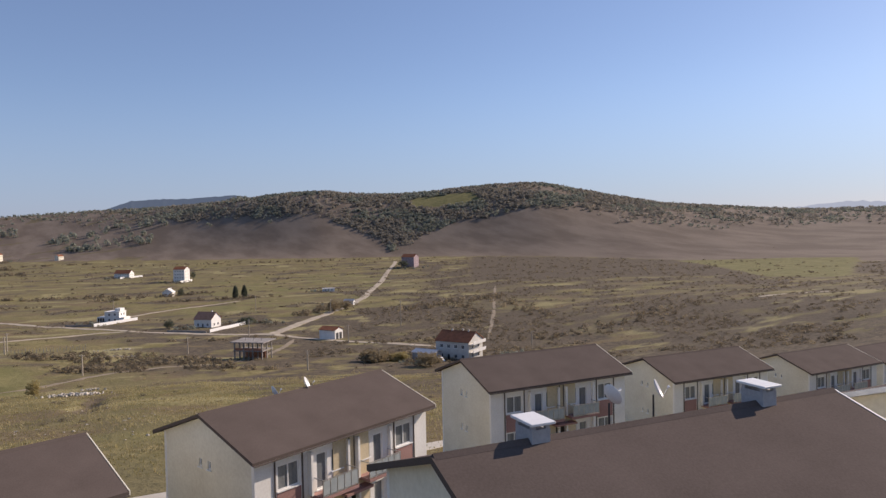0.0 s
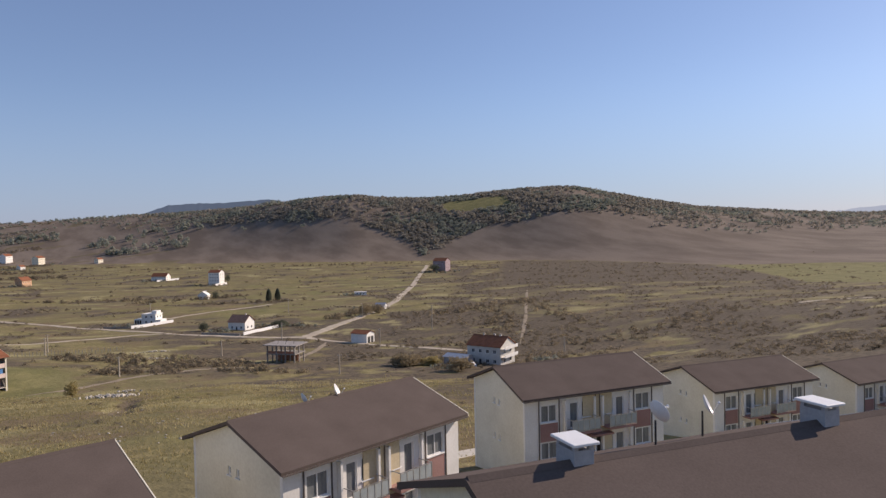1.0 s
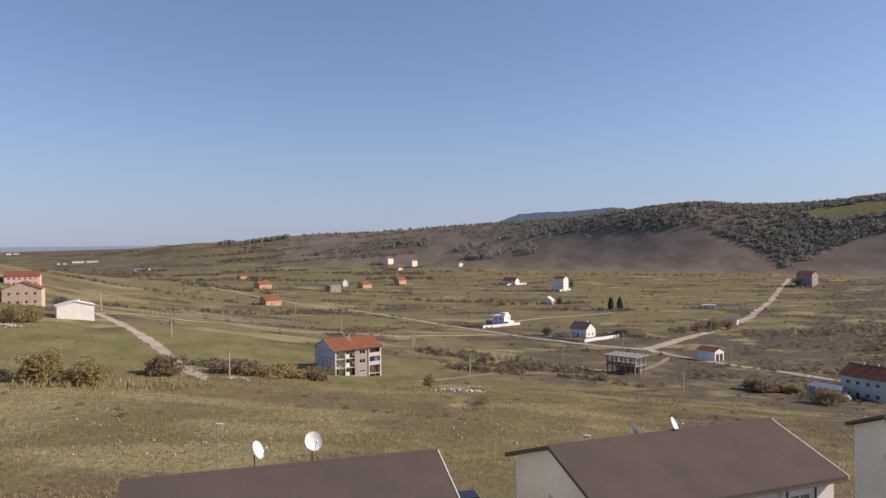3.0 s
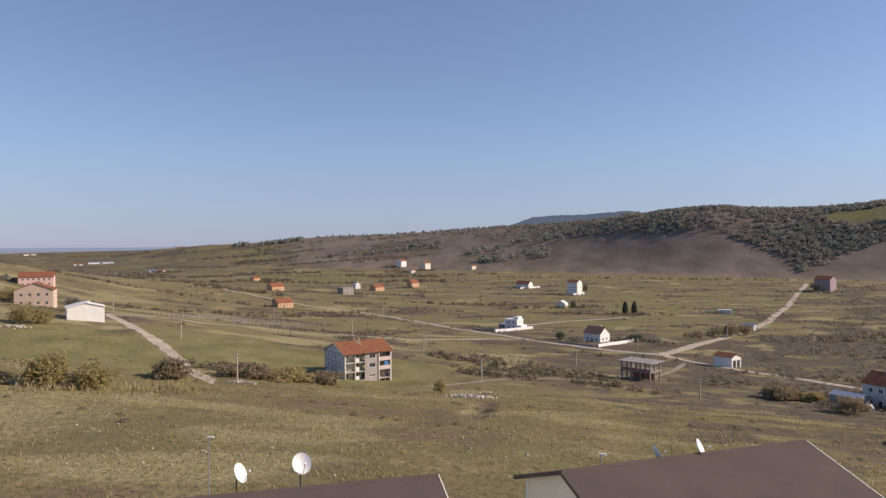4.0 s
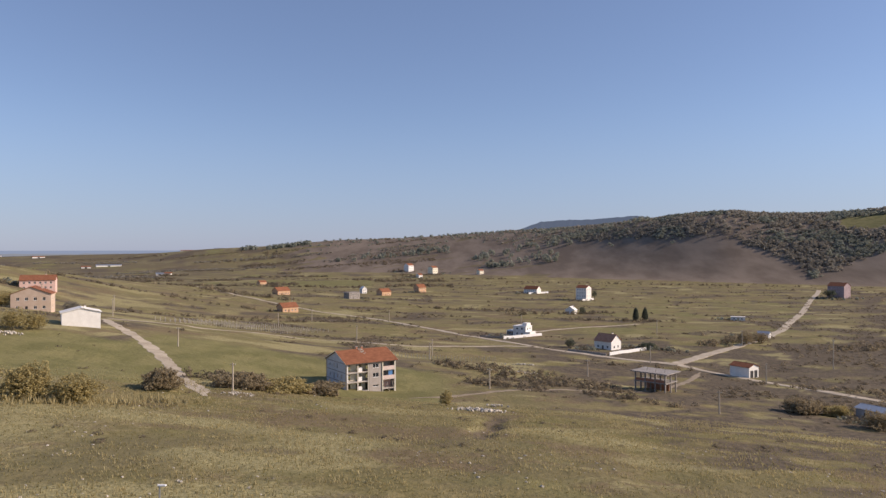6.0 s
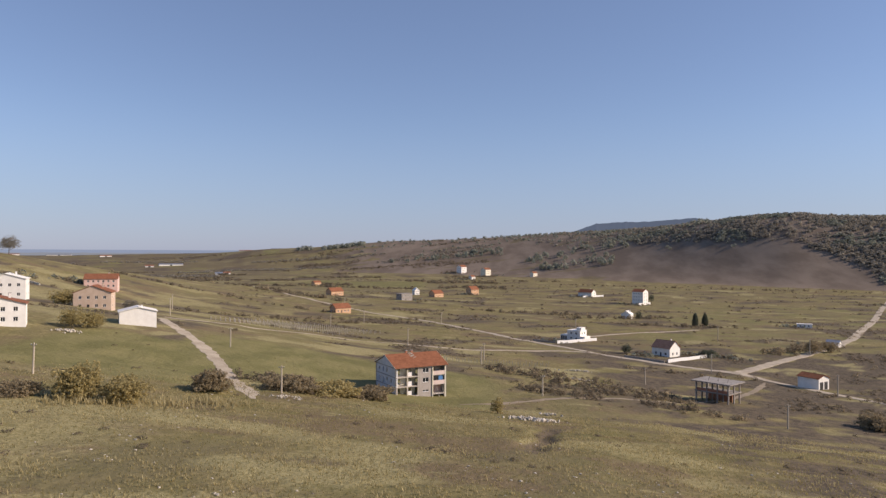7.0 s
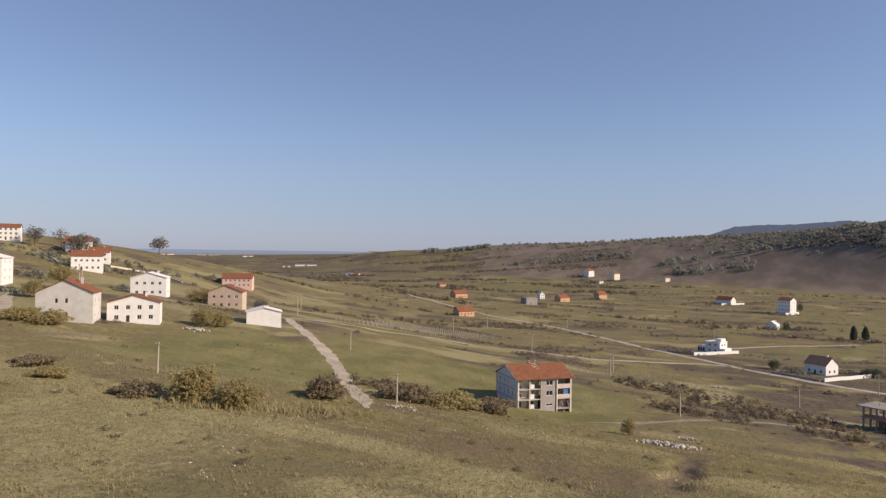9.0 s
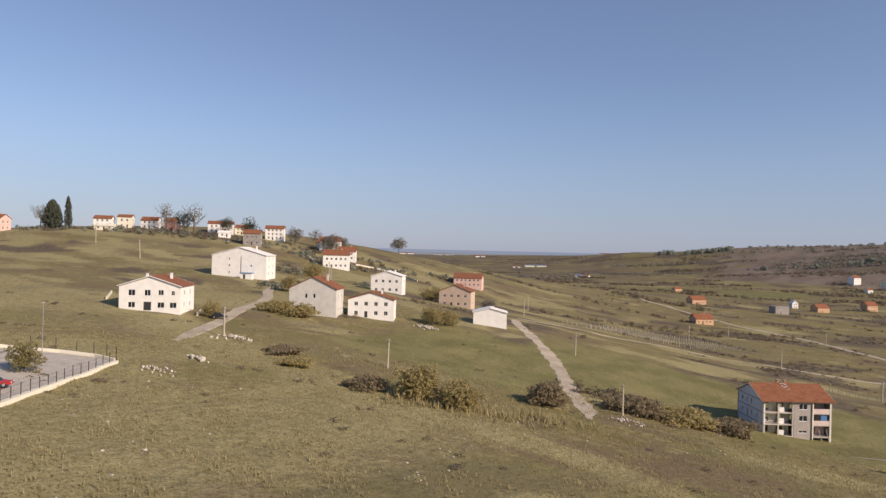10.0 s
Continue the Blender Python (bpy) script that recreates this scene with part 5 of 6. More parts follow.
# hillside village, houses of several heights along the crest
rng = random.Random(21)
for i, (px, py, L, D, eave, rise, wall, roof) in enumerate(((-454, 238, 13, 10, 7, 2.5, PINK, TILE), (-447, 302, 11, 9, 5.6, 2, WHITE, TILE), (-441, 314, 9, 8, 7.2, 1.6, CREAM, TILE), (-432, 327, 11, 9, 5.6, 2.4, WHITE, TILE), (-426, 339, 8, 8, 6, 2, BRICKRED, TILE),
                                                            (-405, 364, 17, 11, 6.2, 2.0, WHITE, TILE), (-385, 351, 8, 6, 3.0, 1.2, WHITE, WHITE), (-358, 352, 11, 9, 7.5, 2.4, CONCRETE, TILE), (-380, 392, 13, 10, 8, 2.2, WHITE, TILE),
                                                            (-398, 378, 10, 8, 5, 2, CREAM, TILE), (-350, 412, 9, 8, 5, 2.5, WHITE, TILE), (-318, 400, 12, 9, 6, 3, WHITE, TILE), (-425, 290, 12, 6, 2.6, 1, CREAM, CREAM))):
    labels = {PINK: "pink village house on the crest of the hill", WHITE: "white village house with a tiled roof on the crest", CREAM: "cream village house on the crest of the hill", BRICKRED: "red-brown village house among bare trees", CONCRETE: "grey unrendered village house below the crest"}
    simple_house(px, py, 40 + rng.uniform(-14, 14), L, D, eave, rise, wall, roof, labels[wall], floors=max(1, round(eave / 3)))

# ---- far distance ----
def skyline(name, b0, b1, r, profile, material, label, step=0.25, rough=0.0, seed=0.0):
    """A far range as a solid ridge on the horizon: profile maps a bearing to its rise in degrees."""
    bm = bmesh.new()
    rows = []
    b = b0
    while b <= b1 + 1e-6:
        e = profile(b) + rough * noise.noise((b * 2.2, seed, 0)) + rough * 0.5 * noise.noise((b * 7, seed, 3))
        s, c = math.sin(radians(b)), math.cos(radians(b))
        top = HUB[2] + r * math.tan(radians(e))
        rows.append([bm.verts.new((HUB[0] + rr * s, HUB[1] + rr * c, z)) for rr, z in ((r - 120, HUB[2] - r * math.tan(radians(1.6))), (r - 60, (top + HUB[2] - r * 0.028) / 2), (r, top), (r + 40, HUB[2] - r * math.tan(radians(1.6))))])
        b += step
    for p, q in zip(rows, rows[1:]):
        for k in range(3):
            bm.faces.new((p[k], p[k + 1], q[k + 1], q[k]))
    me = mesh_of(name, bm, material)
    return tagged(new(name, me), label, "backdrop", kind="structure")


# Backdrop surface with distance haze painted in as its own glow.
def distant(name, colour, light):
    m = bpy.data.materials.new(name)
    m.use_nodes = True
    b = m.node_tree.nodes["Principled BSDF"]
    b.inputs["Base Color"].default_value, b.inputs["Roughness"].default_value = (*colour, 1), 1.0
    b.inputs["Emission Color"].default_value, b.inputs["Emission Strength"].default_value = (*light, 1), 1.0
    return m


def bell(b, c, w, h):
    return h * math.exp(-((b - c) / w) ** 4)


# Blue and pale tones here are haze put into emission, not land colour.
skyline("backdrop", 4.5, 18.5, 4600, lambda b: float(np.interp(b, (4.5, 5.2, 7.4, 9.0, 11.5, 12.5, 15.0, 16.5, 18.5), (1.0, 1.45, 2.25, 2.38, 2.42, 2.5, 2.68, 2.4, 1.8))), distant("far mountain with haze glow", (0.04, 0.05, 0.06), (0.082, 0.106, 0.145)), "far blue-grey mountain ridge", rough=0.06)
skyline("backdrop", 55, 95, 4650, lambda b: 0.55 + 0.55 * math.exp(-((b - 62) / 4.0) ** 2) + 0.4 * math.exp(-((b - 75) / 6) ** 2), distant("mountains with pale haze glow", (0.1, 0.1, 0.1), (0.36, 0.4, 0.46)), "pale mountains lost in the haze", rough=0.1, seed=4)
skyline("water", -75, -8, 4780, lambda b: -0.02, distant("far sea with haze glow", (0.06, 0.08, 0.1), (0.15, 0.19, 0.27)), "hazy strip of sea on the horizon", step=1.0)
skyline("backdrop", -75, -12, 4500, lambda b: -0.24, distant("far plain with haze glow", (0.06, 0.07, 0.07), (0.145, 0.165, 0.2)), "dark far edge of the coastal plain", step=0.5, rough=0.05, seed=7)

# ---- woods and scrub ----
rng = np.random.default_rng(11)
wood, pines, scrub, rust = [], [], [], []


def clump(store, x, y, r, h, lift=0.55):
    store.append((x, y, gz(x, y) + h * lift, r, h))


tries = 0
while len(wood) + len(pines) < 13000 and tries < 70000:
    tries += 1
    b = rng.uniform(-14, 68)
    rise, foot, crest = hill_at(b)
    r = foot + (crest * 1.06 - foot) * rng.random() ** 0.8
    x, y = HUB[0] + r * math.sin(radians(b)), HUB[1] + r * math.cos(radians(b))
    w = wooded(x, y)
    if rng.random() < w * (0.62 + 0.5 * noise.noise((x / 38, y / 38, 95.0))):
        k = rng.random()
        size = 3.0 + 3.4 * k * k
        clump(pines if noise.noise((x / 90, y / 90, 21.0)) > 0.12 else wood, x, y, size, size * (0.6 + 0.35 * rng.random()))
# hedges between the fields
for (x0, y0), (x1, y1), count, width, size in (((-190, 430), (-92, 503), 70, 4, 1.6), ((-92, 503), (-40, 545), 30, 4, 1.5), ((-150, 478), (-60, 560), 50, 5, 1.7), ((-330, 600), (-120, 560), 60, 6, 2.0), ((-64, 206), (-36, 200), 70, 6, 1.5),
                                               ((-50, 190), (-30, 206), 40, 4, 1.2), ((-3, 290), (60, 262), 110, 7, 1.5), ((0, 300), (45, 285), 70, 6, 1.3), ((10, 250), (34, 240), 60, 5, 1.3), ((45, 240), (70, 225), 50, 6, 1.2),
                                               ((36, 255), (64, 250), 50, 5, 1.3), ((60, 344), (110, 330), 30, 3, 1.2), ((130, 285), (180, 262), 70, 7, 1.4), ((-260, 745), (-140, 690), 60, 10, 3.0), ((-420, 1120), (-120, 1060), 120, 8, 3.2),
                                               ((150, 420), (200, 470), 60, 9, 2.2), ((-100, 640), (20, 600), 50, 6, 1.6), ((100, 600), (190, 585), 50, 9, 2.2), ((60, 640), (160, 690), 60, 12, 2.4), ((-20, 700), (80, 690), 70, 14, 2.2),
                                               ((200, 390), (320, 440), 90, 14, 2.2), ((200, 300), (260, 400), 80, 10, 1.8), ((250, 300), (300, 420), 70, 10, 1.8), ((190, 240), (330, 260), 90, 12, 1.6), ((-350, 1400), (120, 1420), 110, 10, 3.0),
                                               ((-500, 900), (-240, 760), 90, 12, 2.6), ((100, 1290), (560, 1120), 90, 7, 2.6)):
    for i in range(count):
        k = rng.random()
        x, y = x0 + (x1 - x0) * k + rng.normal() * width / 2, y0 + (y1 - y0) * k + rng.normal() * width / 2
        s = size * (0.5 + 0.8 * rng.random())
        clump(scrub if rng.random() < 0.8 else rust, x, y, s, s * (0.6 + 0.4 * rng.random()), 0.4)
# hedge lines and tree belts over the far plain
for i in range(46):
    b0, r0, span = rng.uniform(-36, -2), rng.uniform(1050, 2700), rng.uniform(1.5, 7)
    for _ in range(int(span * 16)):
        b, r = b0 + span * (rng.random() - 0.5), r0 + 14 * rng.normal() + 30 * math.sin(b0 * 5)
        x, y = HUB[0] + r * math.sin(radians(b)), HUB[1] + r * math.cos(radians(b))
        s = 1.6 + 2.2 * rng.random() ** 2
        clump(scrub if i % 3 else wood, x, y, s * 1.5, s, 0.4)
# garden shrubs about the farmhouses
for gx, gy, count, spread_m in ((34, 452, 26, 5), (76, 396, 30, 6), (108, 404, 34, 6), (122, 398, 20, 6), (36, 445, 16, 4), (155, 850, 30, 12), (108, 966, 30, 12), (-45, 948, 24, 12), (-90, 780, 24, 10), (195, 462, 26, 8), (235, 612, 24, 10), (128, 680, 20, 6), (-300, 1150, 16, 10), (478, 880, 40, 18), (-70, 1490, 30, 20), (-20, 1720, 30, 20), (-110, 1800, 24, 20), (120, 214, 26, 5), (158, 214, 30, 6), (-190, 330, 30, 8), (-230, 320, 26, 8), (-280, 470, 40, 12), (-320, 370, 40, 12), (-215, 240, 26, 8), (-420, 296, 50, 15), (-405, 318, 50, 15), (-388, 336, 50, 14), (-366, 366, 40, 13), (-336, 392, 40, 13), (-440, 262, 40, 12), (-300, 420, 40, 16), (-270, 300, 30, 12), (-290, 380, 26, 9)):
    for _ in range(count):
        x, y = gx + spread_m * rng.normal() * 0.7, gy + spread_m * rng.normal() * 0.7
        s = (0.6 + 0.8 * rng.random()) * (1 + spread_m / 20)
        clump(pines if rng.random() < 0.45 else scrub, x, y, s, s * 0.9, 0.4)
# thickets strewn over the valley floor, denser towards the sunny side
tries = 0
while tries < 34000 and len(scrub) < 15500:
    tries += 1
    b = rng.uniform(-45, 66)
    r = 230 * math.exp(rng.random() * 1.75)
    x, y = HUB[0] + r * math.sin(radians(b)), HUB[1] + r * math.cos(radians(b))
    soil, green, dark, dry = cover(x, y)
    if thick_at(x, y, r, b, green, soil) + 0.25 * rng.random() > 0.36:
        s = (0.4 + 0.9 * rng.random() ** 2) * (1 + 0.8 * smooth(400, 1000, r))
        clump(scrub if rng.random() < 0.8 else rust, x, y, s * 1.25, s * (0.5 + 0.4 * rng.random()), 0.35)
# small shrubs on the near meadow
for _ in range(1500):
    b, r = rng.uniform(-66, 62), rng.uniform(95, 260)
    x, y = HUB[0] + r * math.sin(radians(b)), HUB[1] + r * math.cos(radians(b))
    if noise.noise((x / 16, y / 8, 41.0)) > 0.22 and not (-100 < x < 5 and 200 < y < 270):
        s = 0.3 + 0.45 * rng.random()
        clump(scrub, x, y, s * 1.6, s * 0.7, 0.2)
# scattered trees on the bare upper slopes
for _ in range(260):
    b = rng.uniform(-12, 18)
    rise, foot, crest = hill_at(b)
    r = crest * (1.0 - 0.06 * abs(rng.normal()))
    x, y = HUB[0] + r * math.sin(radians(b)), HUB[1] + r * math.cos(radians(b))
    s = 2.5 + 3 * rng.random()
    clump(pines, x, y, s * 1.3, s, 0.5)
for b0, b1, rr, count in ((-14.6, -11.2, 2560, 90), (2, 16, 1900, 60), (3, 9, 1750, 40), (-9, 0, 2100, 50), (-16.5, -15.3, 2600, 20)):
    for _ in range(count):
        b = rng.uniform(b0, b1)
        r = rr + 25 * rng.normal()
        x, y = HUB[0] + r * math.sin(radians(b)), HUB[1] + r * math.cos(radians(b))
        s = 5 + 3.5 * rng.random()
        clump(pines, x, y, s, s * 1.1, 0.7)
for name, store, material, label, cat in (("hill_wood", wood, LEAF_WOOD, "mixed autumn woodland over the hill slopes", "woodland"), ("evergreen_wood", pines, LEAF_OAK, "dark evergreen trees massed along the hilltops", "woodland"),
                                          ("thicket", scrub, LEAF_THICKET, "leafless brown scrub and hedges across the valley", "scrub"), ("rusty_scrub", rust, LEAF_SCRUB, "yellowing bushes among the hedges", "scrub")):
    ob = new(name, leafage(name, store, material, 3, 26 if "wood" in name else 46, 0.45 if "wood" in name else 0.27))
    tagged(ob, label, cat, kind="stuff")


# ---- single trees and bushes ----
def tree(x, y, tall, spread, leaf, label, name="tree", seed=1, columnar=False, bare=False, low=0.25):
    g = np.random.default_rng(seed)
    t = thing(name, pose(x, y, gz(x, y)), label, "bush" if name == "bush" else "tree")
    bm = bmesh.new()
    rad = max(0.05, tall * 0.022)
    tube(bm, (0, 0, -0.4), (0.05 * tall * g.normal() * 0.3, 0, tall * 0.55), rad, rad * 0.5, 8)
    for i in range(7):
        a = 6.283 * i / 7 + g.random()
        z0 = tall * (low + 0.06 * i)
        q = (spread * 0.36 * math.cos(a), spread * 0.36 * math.sin(a), z0 + tall * 0.25)
        tube(bm, (0, 0, z0), q, rad * 0.5, rad * 0.15, 6)
        if bare:
            for k in range(4):
                b2 = a + g.normal() * 0.6
                tube(bm, q, (q[0] + spread * 0.25 * math.cos(b2), q[1] + spread * 0.25 * math.sin(b2), q[2] + tall * (0.1 + 0.15 * g.random())), rad * 0.16, rad * 0.06, 4)
    part("trunk", bm, BARK, t)
    pts = []
    n = 260 if bare else (1300 if name == "bush" else 700)
    for _ in range(n):
        if columnar:
            z = tall * (0.06 + 0.94 * g.random())
            w = spread / 2 * (1 - (z / tall) ** 2.2) ** 0.6 * (0.55 + 0.45 * min(1, z / (0.2 * tall)))
            a, k = 6.283 * g.random(), g.random() ** 0.5
            pts.append((w * k * math.cos(a), w * k * math.sin(a), z, 0.05 * spread + 0.1, 0.1 * spread + 0.12))
        else:
            v = g.normal(size=3)
            v /= np.linalg.norm(v)
            k = g.random() ** 0.35
            lump = 0.72 + 0.5 * noise.noise((v[0] * 1.6 + seed, v[1] * 1.6, v[2] * 1.6))
            cz, hz = (tall * (low + 1) / 2, tall * (1 - low) / 2)
            s = spread * (0.018 + 0.022 * g.random()) + 0.06
            pts.append((v[0] * spread / 2 * k * lump * 1.25, v[1] * spread / 2 * k * lump * 1.25, max(0.1, cz + v[2] * hz * k * lump * 1.2), s, s * 0.8))
    crown = new("crown", leafage("crown", pts, leaf, seed, 13, 0.5))
    crown.parent = t
    return t


tree(-75, 146, 6.6, 10, LEAF_OLIVE, "large round bush turning olive and brown", "bush", 3, low=-0.1)
tree(-66.5, 147, 5.0, 8.5, LEAF_OLIVE, "yellowing bush beside the larger one", "bush", 4, low=-0.1)
tree(-84, 142, 2.6, 9.0, LEAF_SCRUB, "low brown bramble thicket", "bush", 5, low=-0.2)
tree(-60.5, 172, 4.8, 9.5, LEAF_SCRUB, "dark reddish-brown bush beside the chalk track", "bush", 6, low=-0.1)
tree(-49, 193, 3.6, 14, LEAF_SCRUB, "broad low brown thicket by the track's end", "bush", 7, low=-0.2)
tree(-40, 197, 3.2, 15, LEAF_OLIVE, "broad brown thicket on the bank", "bush", 8, low=-0.2)
tree(-31, 203, 3.0, 13, LEAF_SCRUB, "low brown thicket running towards the unfinished house", "bush", 18, low=-0.2)
tree(-114, 149, 1.7, 9, LEAF_SCRUB, "low brown weed mound in the meadow", "bush", 19, low=-0.2)
tree(-104, 143, 1.5, 8, LEAF_OLIVE, "low olive weed mound in the meadow", "bush", 20, low=-0.2)
tree(110, 229, 4.4, 13, LEAF_SCRUB, "big brown thorn bush below the lane", "bush", 9, low=-0.1)
tree(118, 226, 3.6, 8, LEAF_OLIVE, "yellowing thorn bush below the lane", "bush", 10, low=-0.1)
tree(158, 600, 10.5, 5.4, LEAF_DARK, "dark cypress standing in the pasture", "tree", 12, columnar=True)
tree(167, 605, 10, 5.4, LEAF_DARK, "dark cypress of a pair in the pasture", "tree", 13, columnar=True)
tree(-436, 272, 20, 5, LEAF_DARK, "tall slim cypress on the hill crest", "tree", 14, columnar=True)
tree(-443, 266, 17, 12, LEAF_DARK, "dark conifer on the hill crest", "tree", 15, columnar=True)
tree(-449, 262, 15, 11, LEAF_SCRUB, "thin half-bare tree beside the conifers", "tree", 16, bare=True)
for i, (px, py, h, s, leaf, what) in enumerate(((-403, 332, 15, 12, LEAF_DARK, "dark evergreen among the village houses"), (-390, 356, 13, 11, LEAF_DARK, "dark evergreen beside a village house"), (-414, 326, 19, 13, LEAF_SCRUB, "bare tree above the village"), (-406, 342, 20, 14, LEAF_SCRUB, "bare brown tree above the village"),
                                                (-376, 365, 15, 13, LEAF_DARK, "dark evergreen on the crest"), (-360, 392, 13, 12, LEAF_WOOD, "autumn tree on the crest"), (-335, 402, 15, 15, LEAF_WOOD, "autumn tree on the village slope"), (-359, 412, 13, 12, LEAF_SCRUB, "russet tree on the skyline"),
                                                (-346, 425, 12, 12, LEAF_WOOD, "round tree on the skyline"), (-385, 545, 15, 16, LEAF_WOOD, "lone round tree on the skyline"), (-215, 262, 11, 12, LEAF_OLIVE, "yellowing tree beside the white house"), (-198, 232, 7, 8, LEAF_OLIVE, "yellowing shrub by the lane"),
                                                (-186, 312, 7, 13, LEAF_OLIVE, "yellow-green tree by the brown house"), (-131, 232, 7, 9, LEAF_OLIVE, "yellow-green tree by the white house"), (-128, 238, 5.5, 8, LEAF_OLIVE, "yellow-green shrub by the yard"), (-170, 338, 6, 8, LEAF_WOOD, "shrub beside the brown house"),
                                                (-160, 190, 4, 12, LEAF_OLIVE, "green hedge bush below the grey house"), (-152, 192, 4, 11, LEAF_OLIVE, "green hedge bush in front of the house"), (-157, 163, 4.5, 6, LEAF_OLIVE, "small yellowing garden tree"), (-112, 93, 5.6, 6.0, LEAF_GRASS, "dense green pine in the paved yard"),
                                                (175, 425, 8, 12, LEAF_SCRUB, "leafless tree by the lane"), (186, 432, 7, 11, LEAF_SCRUB, "bare thicket tree by the lane"), (470, 880, 12, 16, LEAF_DARK, "dark tree beside the mauve house"), (180, 872, 12, 8, LEAF_DARK, "dark tree behind the tall house"),
                                                (70, 405, 5, 6, LEAF_DARK, "dark garden shrub by the cottage"), (112, 402, 4, 10, LEAF_DARK, "dark garden hedge by the cottage"), (128, 675, 7, 7, LEAF_DARK, "dark round tree by the cottage"), (118, 205, 5, 10, LEAF_SCRUB, "bare shrub beside the grey house"), (2.5, 198, 4.2, 3.6, LEAF_OLIVE, "small yellow sapling on the meadow"))):
    tree(px, py, h, s, leaf, what, "tree", 30 + i, bare=leaf is LEAF_SCRUB and h > 10, low=0.2 if h > 8 else -0.05)
tree(29.6, 44.4, 2.1, 2.9, LEAF_YELLOW, "yellow-green garden shrub beside the block", "bush", 71, low=-0.1)


# ---- rubble and grass ----
def stone_mesh(seed):
    g = random.Random(seed)
    bm = bmesh.new()
    bmesh.ops.create_icosphere(bm, subdivisions=1, radius=0.5)
    for v in bm.verts:
        v.co *= 0.75 + 0.5 * g.random()
        v.co.z *= 0.6
    me = bpy.data.meshes.new("stone")
    bm.to_mesh(me)
    bm.free()
    me.materials.append(STONE)
    return me


stones = [stone_mesh(i) for i in range(5)]
g = random.Random(8)


def rubble_heap(name, x, y, rx, ry, count, size, label, turn=0.0):
    h = thing(name, pose(x, y, gz(x, y), 0, 0, turn), label, "rubble")
    c, s = math.cos(radians(turn)), math.sin(radians(turn))
    for i in range(count):
        u, v = g.gauss(0, 0.45) * rx, g.gauss(0, 0.45) * ry
        ob = new("stone", stones[i % 5])
        k = size * (0.4 + 0.9 * g.random())
        pile = 0.35 * max(0, 1 - (u / rx) ** 2 - (v / ry) ** 2)
        ob.parent = h
        ob.matrix_basis = Matrix.Translation((u, v, gz(x + c * u - s * v, y + s * u + c * v) - gz(x, y) + pile + 0.1 * k)) @ Euler((g.random() * 3, g.random() * 3, g.random() * 6)).to_matrix().to_4x4() @ Matrix.Scale(k, 4)


rubble_heap("rubble_heap", 10.5, 187, 6.5, 2.2, 110, 0.9, "heap of pale building rubble in the meadow")
rubble_heap("rubble_heap", -130, 148, 4.5, 3, 50, 0.7, "pale builders' rubble beside the lane", 30)
rubble_heap("rubble_heap", -114.5, 126.5, 3, 1.6, 22, 0.9, "pale stones dumped on the grass")
rubble_heap("rubble_heap", -107, 113, 5, 3, 36, 0.45, "scatter of pale stones on the grass")
rubble_heap("rubble_heap", -45, 178, 5, 4, 40, 0.5, "pale stones at the foot of the chalk track")
rubble_heap("rubble_heap", 16, 205, 3, 1.6, 20, 0.7, "few pale blocks near the house")
rubble_heap("rubble_heap", 32, 285, 9, 2, 40, 0.8, "pale rubble strewn at the field edge")
rubble_heap("rubble_heap", 35, 322, 9, 2, 40, 0.8, "pale debris along the fallow field")
rubble_heap("rubble_heap", -128, 225, 5, 3, 40, 0.8, "white rubbish piled by the white house")
loose = []
for _ in range(1500):
    b, r = g.uniform(-66, 40), 50 + 130 * g.random()
    x, y = HUB[0] + r * math.sin(radians(b)), HUB[1] + r * math.cos(radians(b))
    if noise.noise((x / 20, y / 20, 51.0)) > 0.1:
        k = 0.06 + 0.2 * g.random() ** 2
        loose.append((x, y, gz(x, y) + 0.2 * k, k, k * 0.6))
tagged(new("loose_stones", cluster("loose_stones", loose, 0.8, STONE, 5)), "small pale stones scattered over the meadow", "stones", kind="stuff")

# fence posts of the vineyard
bm = bmesh.new()
for r0 in range(9):
    for i in range(26):
        u, v = i / 25, r0 / 8
        x, y = -146 + 62 * u + 16 * v, 372 + 8 * u + 60 * v - 10 * u * v
        z = gz(x, y)
        box(bm, x - 0.09, x + 0.09, y - 0.09, y + 0.09, z - 0.2, z + 1.7 + 0.3 * g.random())
for i in range(40):
    x, y = -24 + 48 * i / 39, 306 + 24 * i / 39 + (i % 2) * 6
    z = gz(x, y)
    box(bm, x - 0.08, x + 0.08, y - 0.08, y + 0.08, z - 0.2, z + 1.6)
tagged(new("vineyard_posts", mesh_of("vineyard_posts", bm, PALECONCRETE)), "rows of pale vineyard posts in a fallow field", "posts", kind="stuff")


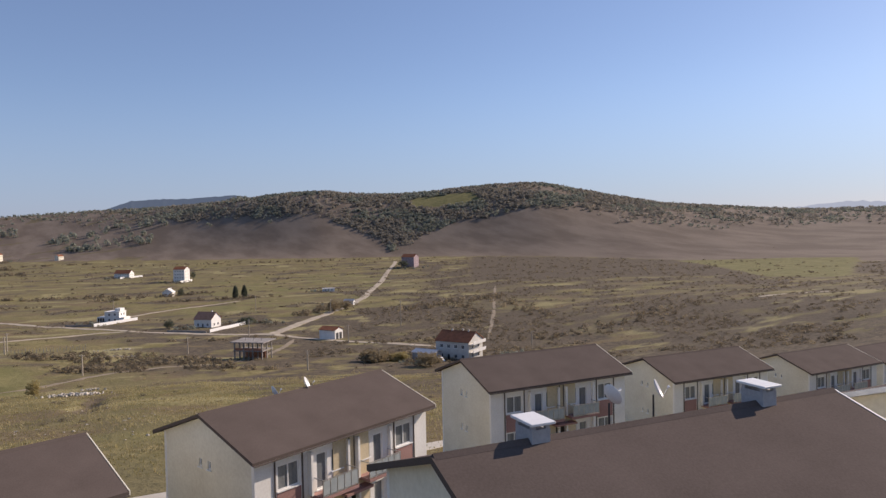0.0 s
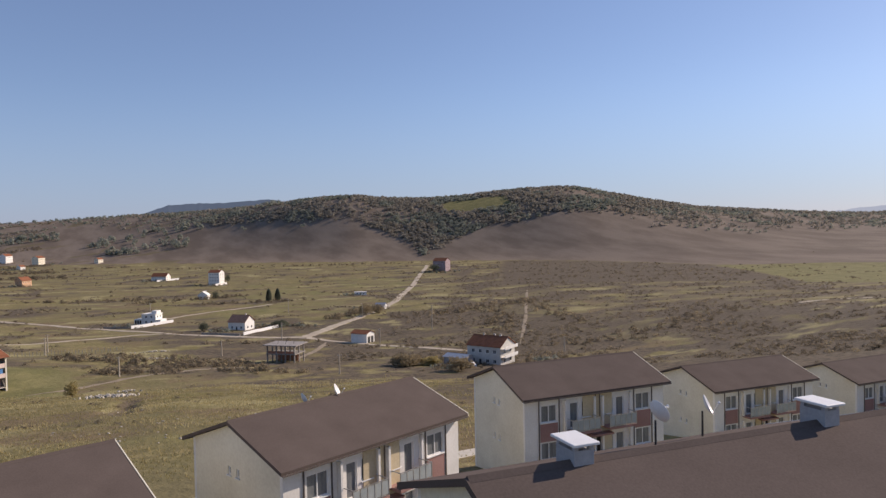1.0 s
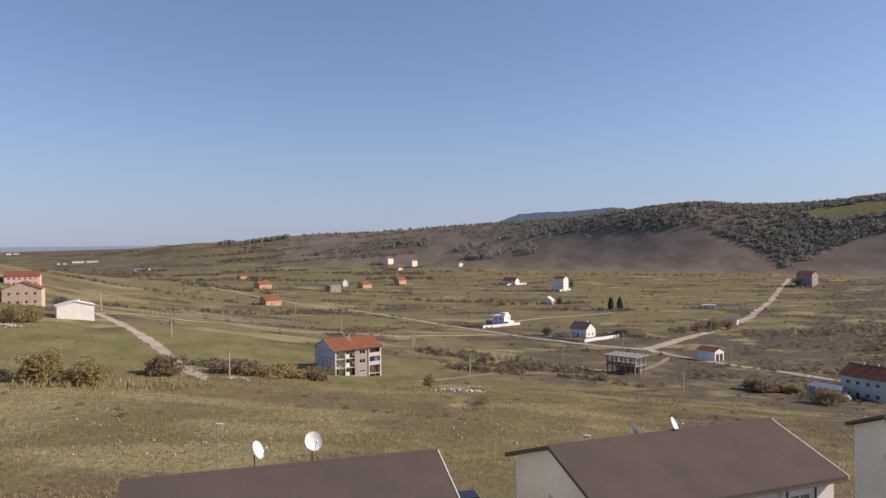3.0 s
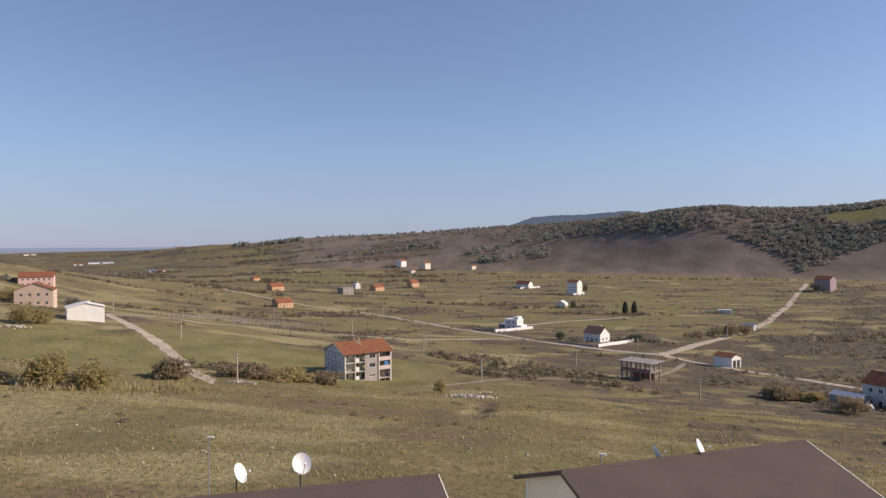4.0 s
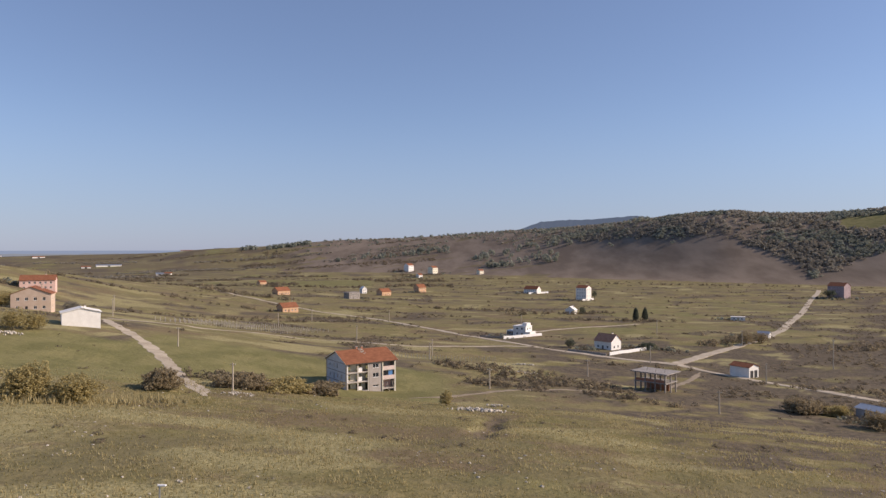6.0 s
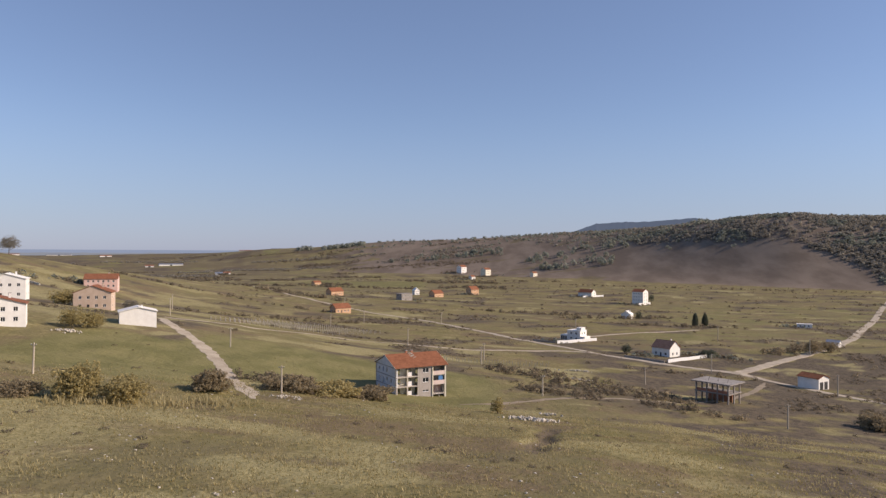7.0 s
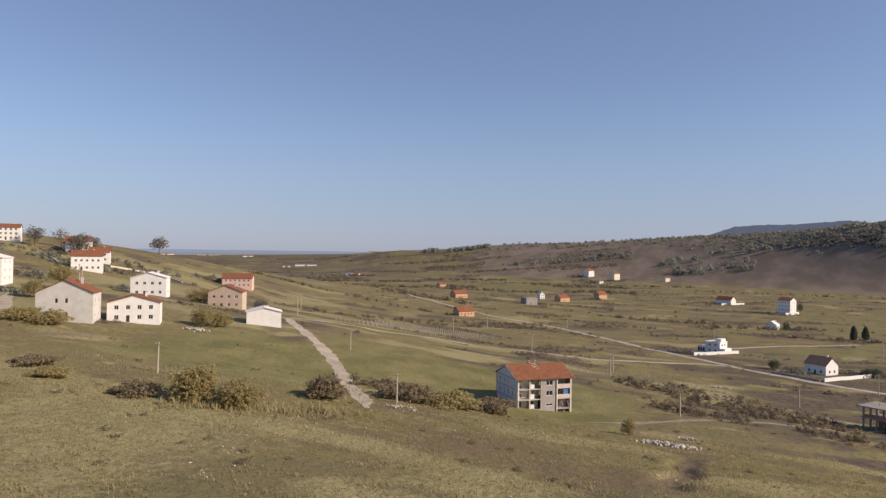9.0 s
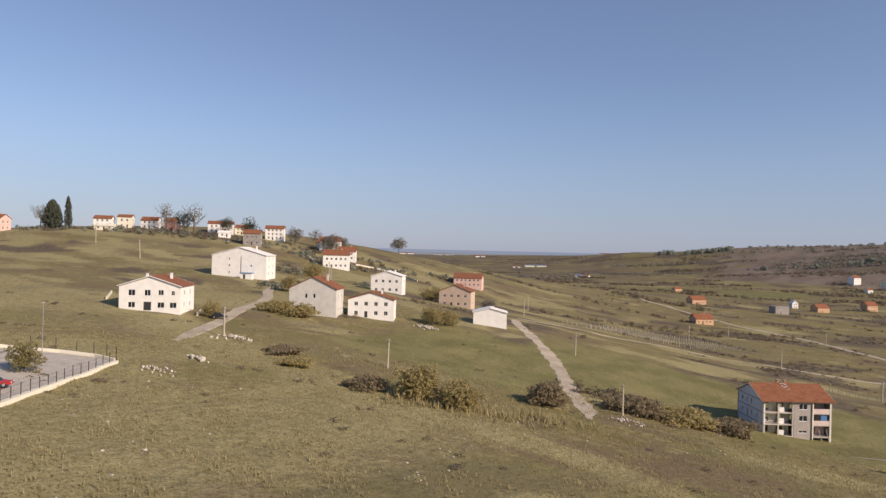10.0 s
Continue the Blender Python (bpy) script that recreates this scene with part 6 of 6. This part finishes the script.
def tufts(name, count, material, b0, b1, r0, r1, tall, seed, label, where, blades=3, thin=0.16):
    """Fans of blades standing in the meadow."""
    gg = np.random.default_rng(seed)
    b, r = np.radians(gg.uniform(b0, b1, count)), np.sqrt(gg.uniform(r0 * r0, r1 * r1, count))
    x, y = HUB[0] + r * np.sin(b), HUB[1] + r * np.cos(b)
    keep = gg.random(count) < np.array([where(p, q) for p, q in zip(x.tolist(), y.tolist())])
    x, y = np.repeat(x[keep], blades), np.repeat(y[keep], blades)
    z = gz_many(x, y)
    n = len(x)
    h = np.repeat(tall * (0.35 + 0.9 * gg.random(n // blades) ** 2), blades)
    a, lean = 6.283 * gg.random(n), h * (0.15 + 0.45 * gg.random(n))
    c, s = np.cos(a), np.sin(a)
    w = h * thin
    tri = np.stack([np.stack([x - s * w, y + c * w, z - 0.04], 1), np.stack([x + s * w, y - c * w, z - 0.04], 1), np.stack([x + c * lean, y + s * lean, z + h], 1)], 1)
    me = bpy.data.meshes.new(name)
    me.from_pydata(tri.reshape(-1, 3).tolist(), [], np.arange(3 * n).reshape(-1, 3).tolist())
    me.materials.append(material)
    return tagged(new(name, me), label, "grass", kind="stuff")


def drifts(x, y):
    return smooth(-0.2, 0.5, noise.noise((x / 9, y / 6, 61.0)) + 0.6 * noise.noise((x / 40, y / 18, 11.0)))


tufts("dry_grass", 130000, GRASS_DRY, -68, 45, 48, 190, 0.42, 61, "bleached dry grass tufts over the meadow", drifts)
tufts("green_grass", 110000, LEAF_GRASS, -68, 45, 48, 180, 0.26, 62, "short green grass over the meadow", lambda x, y: 0.8)
tufts("brown_weeds", 6000, LEAF_OLIVE, -68, 45, 60, 230, 0.5, 64, "brown dead weed stalks in the meadow", lambda x, y: smooth(0.12, 0.45, noise.noise((x / 14, y / 7, 41.0))))
tufts("reeds", 16000, GRASS_DRY, -45, -10, 115, 175, 1.5, 63, "tall straw-coloured reeds below the bushes", lambda x, y: 0.8 * math.exp(-((y - 0.75 * x - 197) / 5.5) ** 2) * smooth(-80, -70, x) * (1 - smooth(-52, -46, x)), thin=0.1)

# pale sheds far out on the plain
for i, (b, r, L) in enumerate(((-27.5, 2300, 24), (-26.0, 2350, 70), (-30.5, 2900, 40), (-22.5, 1750, 16), (-21.9, 1760, 14), (-33.5, 3300, 90), (-20.5, 3300, 60), (-18.2, 3350, 45), (-36.5, 3100, 60), (-24.5, 3400, 90))):
    x, y = HUB[0] + r * math.sin(radians(b)), HUB[1] + r * math.cos(radians(b))
    shed = thing("farm_shed", pose(x, y, gz(x, y) - 1, 0, 0, -b + 8 * math.sin(i)), "long pale farm shed far out on the plain", "shed", "sheds on the plain")
    bm = bmesh.new()
    box(bm, -L / 2, L / 2, -9, 9, -2, 5)
    part("wall", bm, WHITE, shed)
    bm = bmesh.new()
    prism(bm, [(-10, 4.9), (10, 4.9), (0, 7.5)], "x", -L / 2 - 1, L / 2 + 1)
    part("roof", bm, METAL if i % 2 else TILE, shed)
    bm = bmesh.new()
    box(bm, -3, 3, -9.3, -9.004, 0, 4)
    part("shed_door", bm, DARKMETAL, shed)
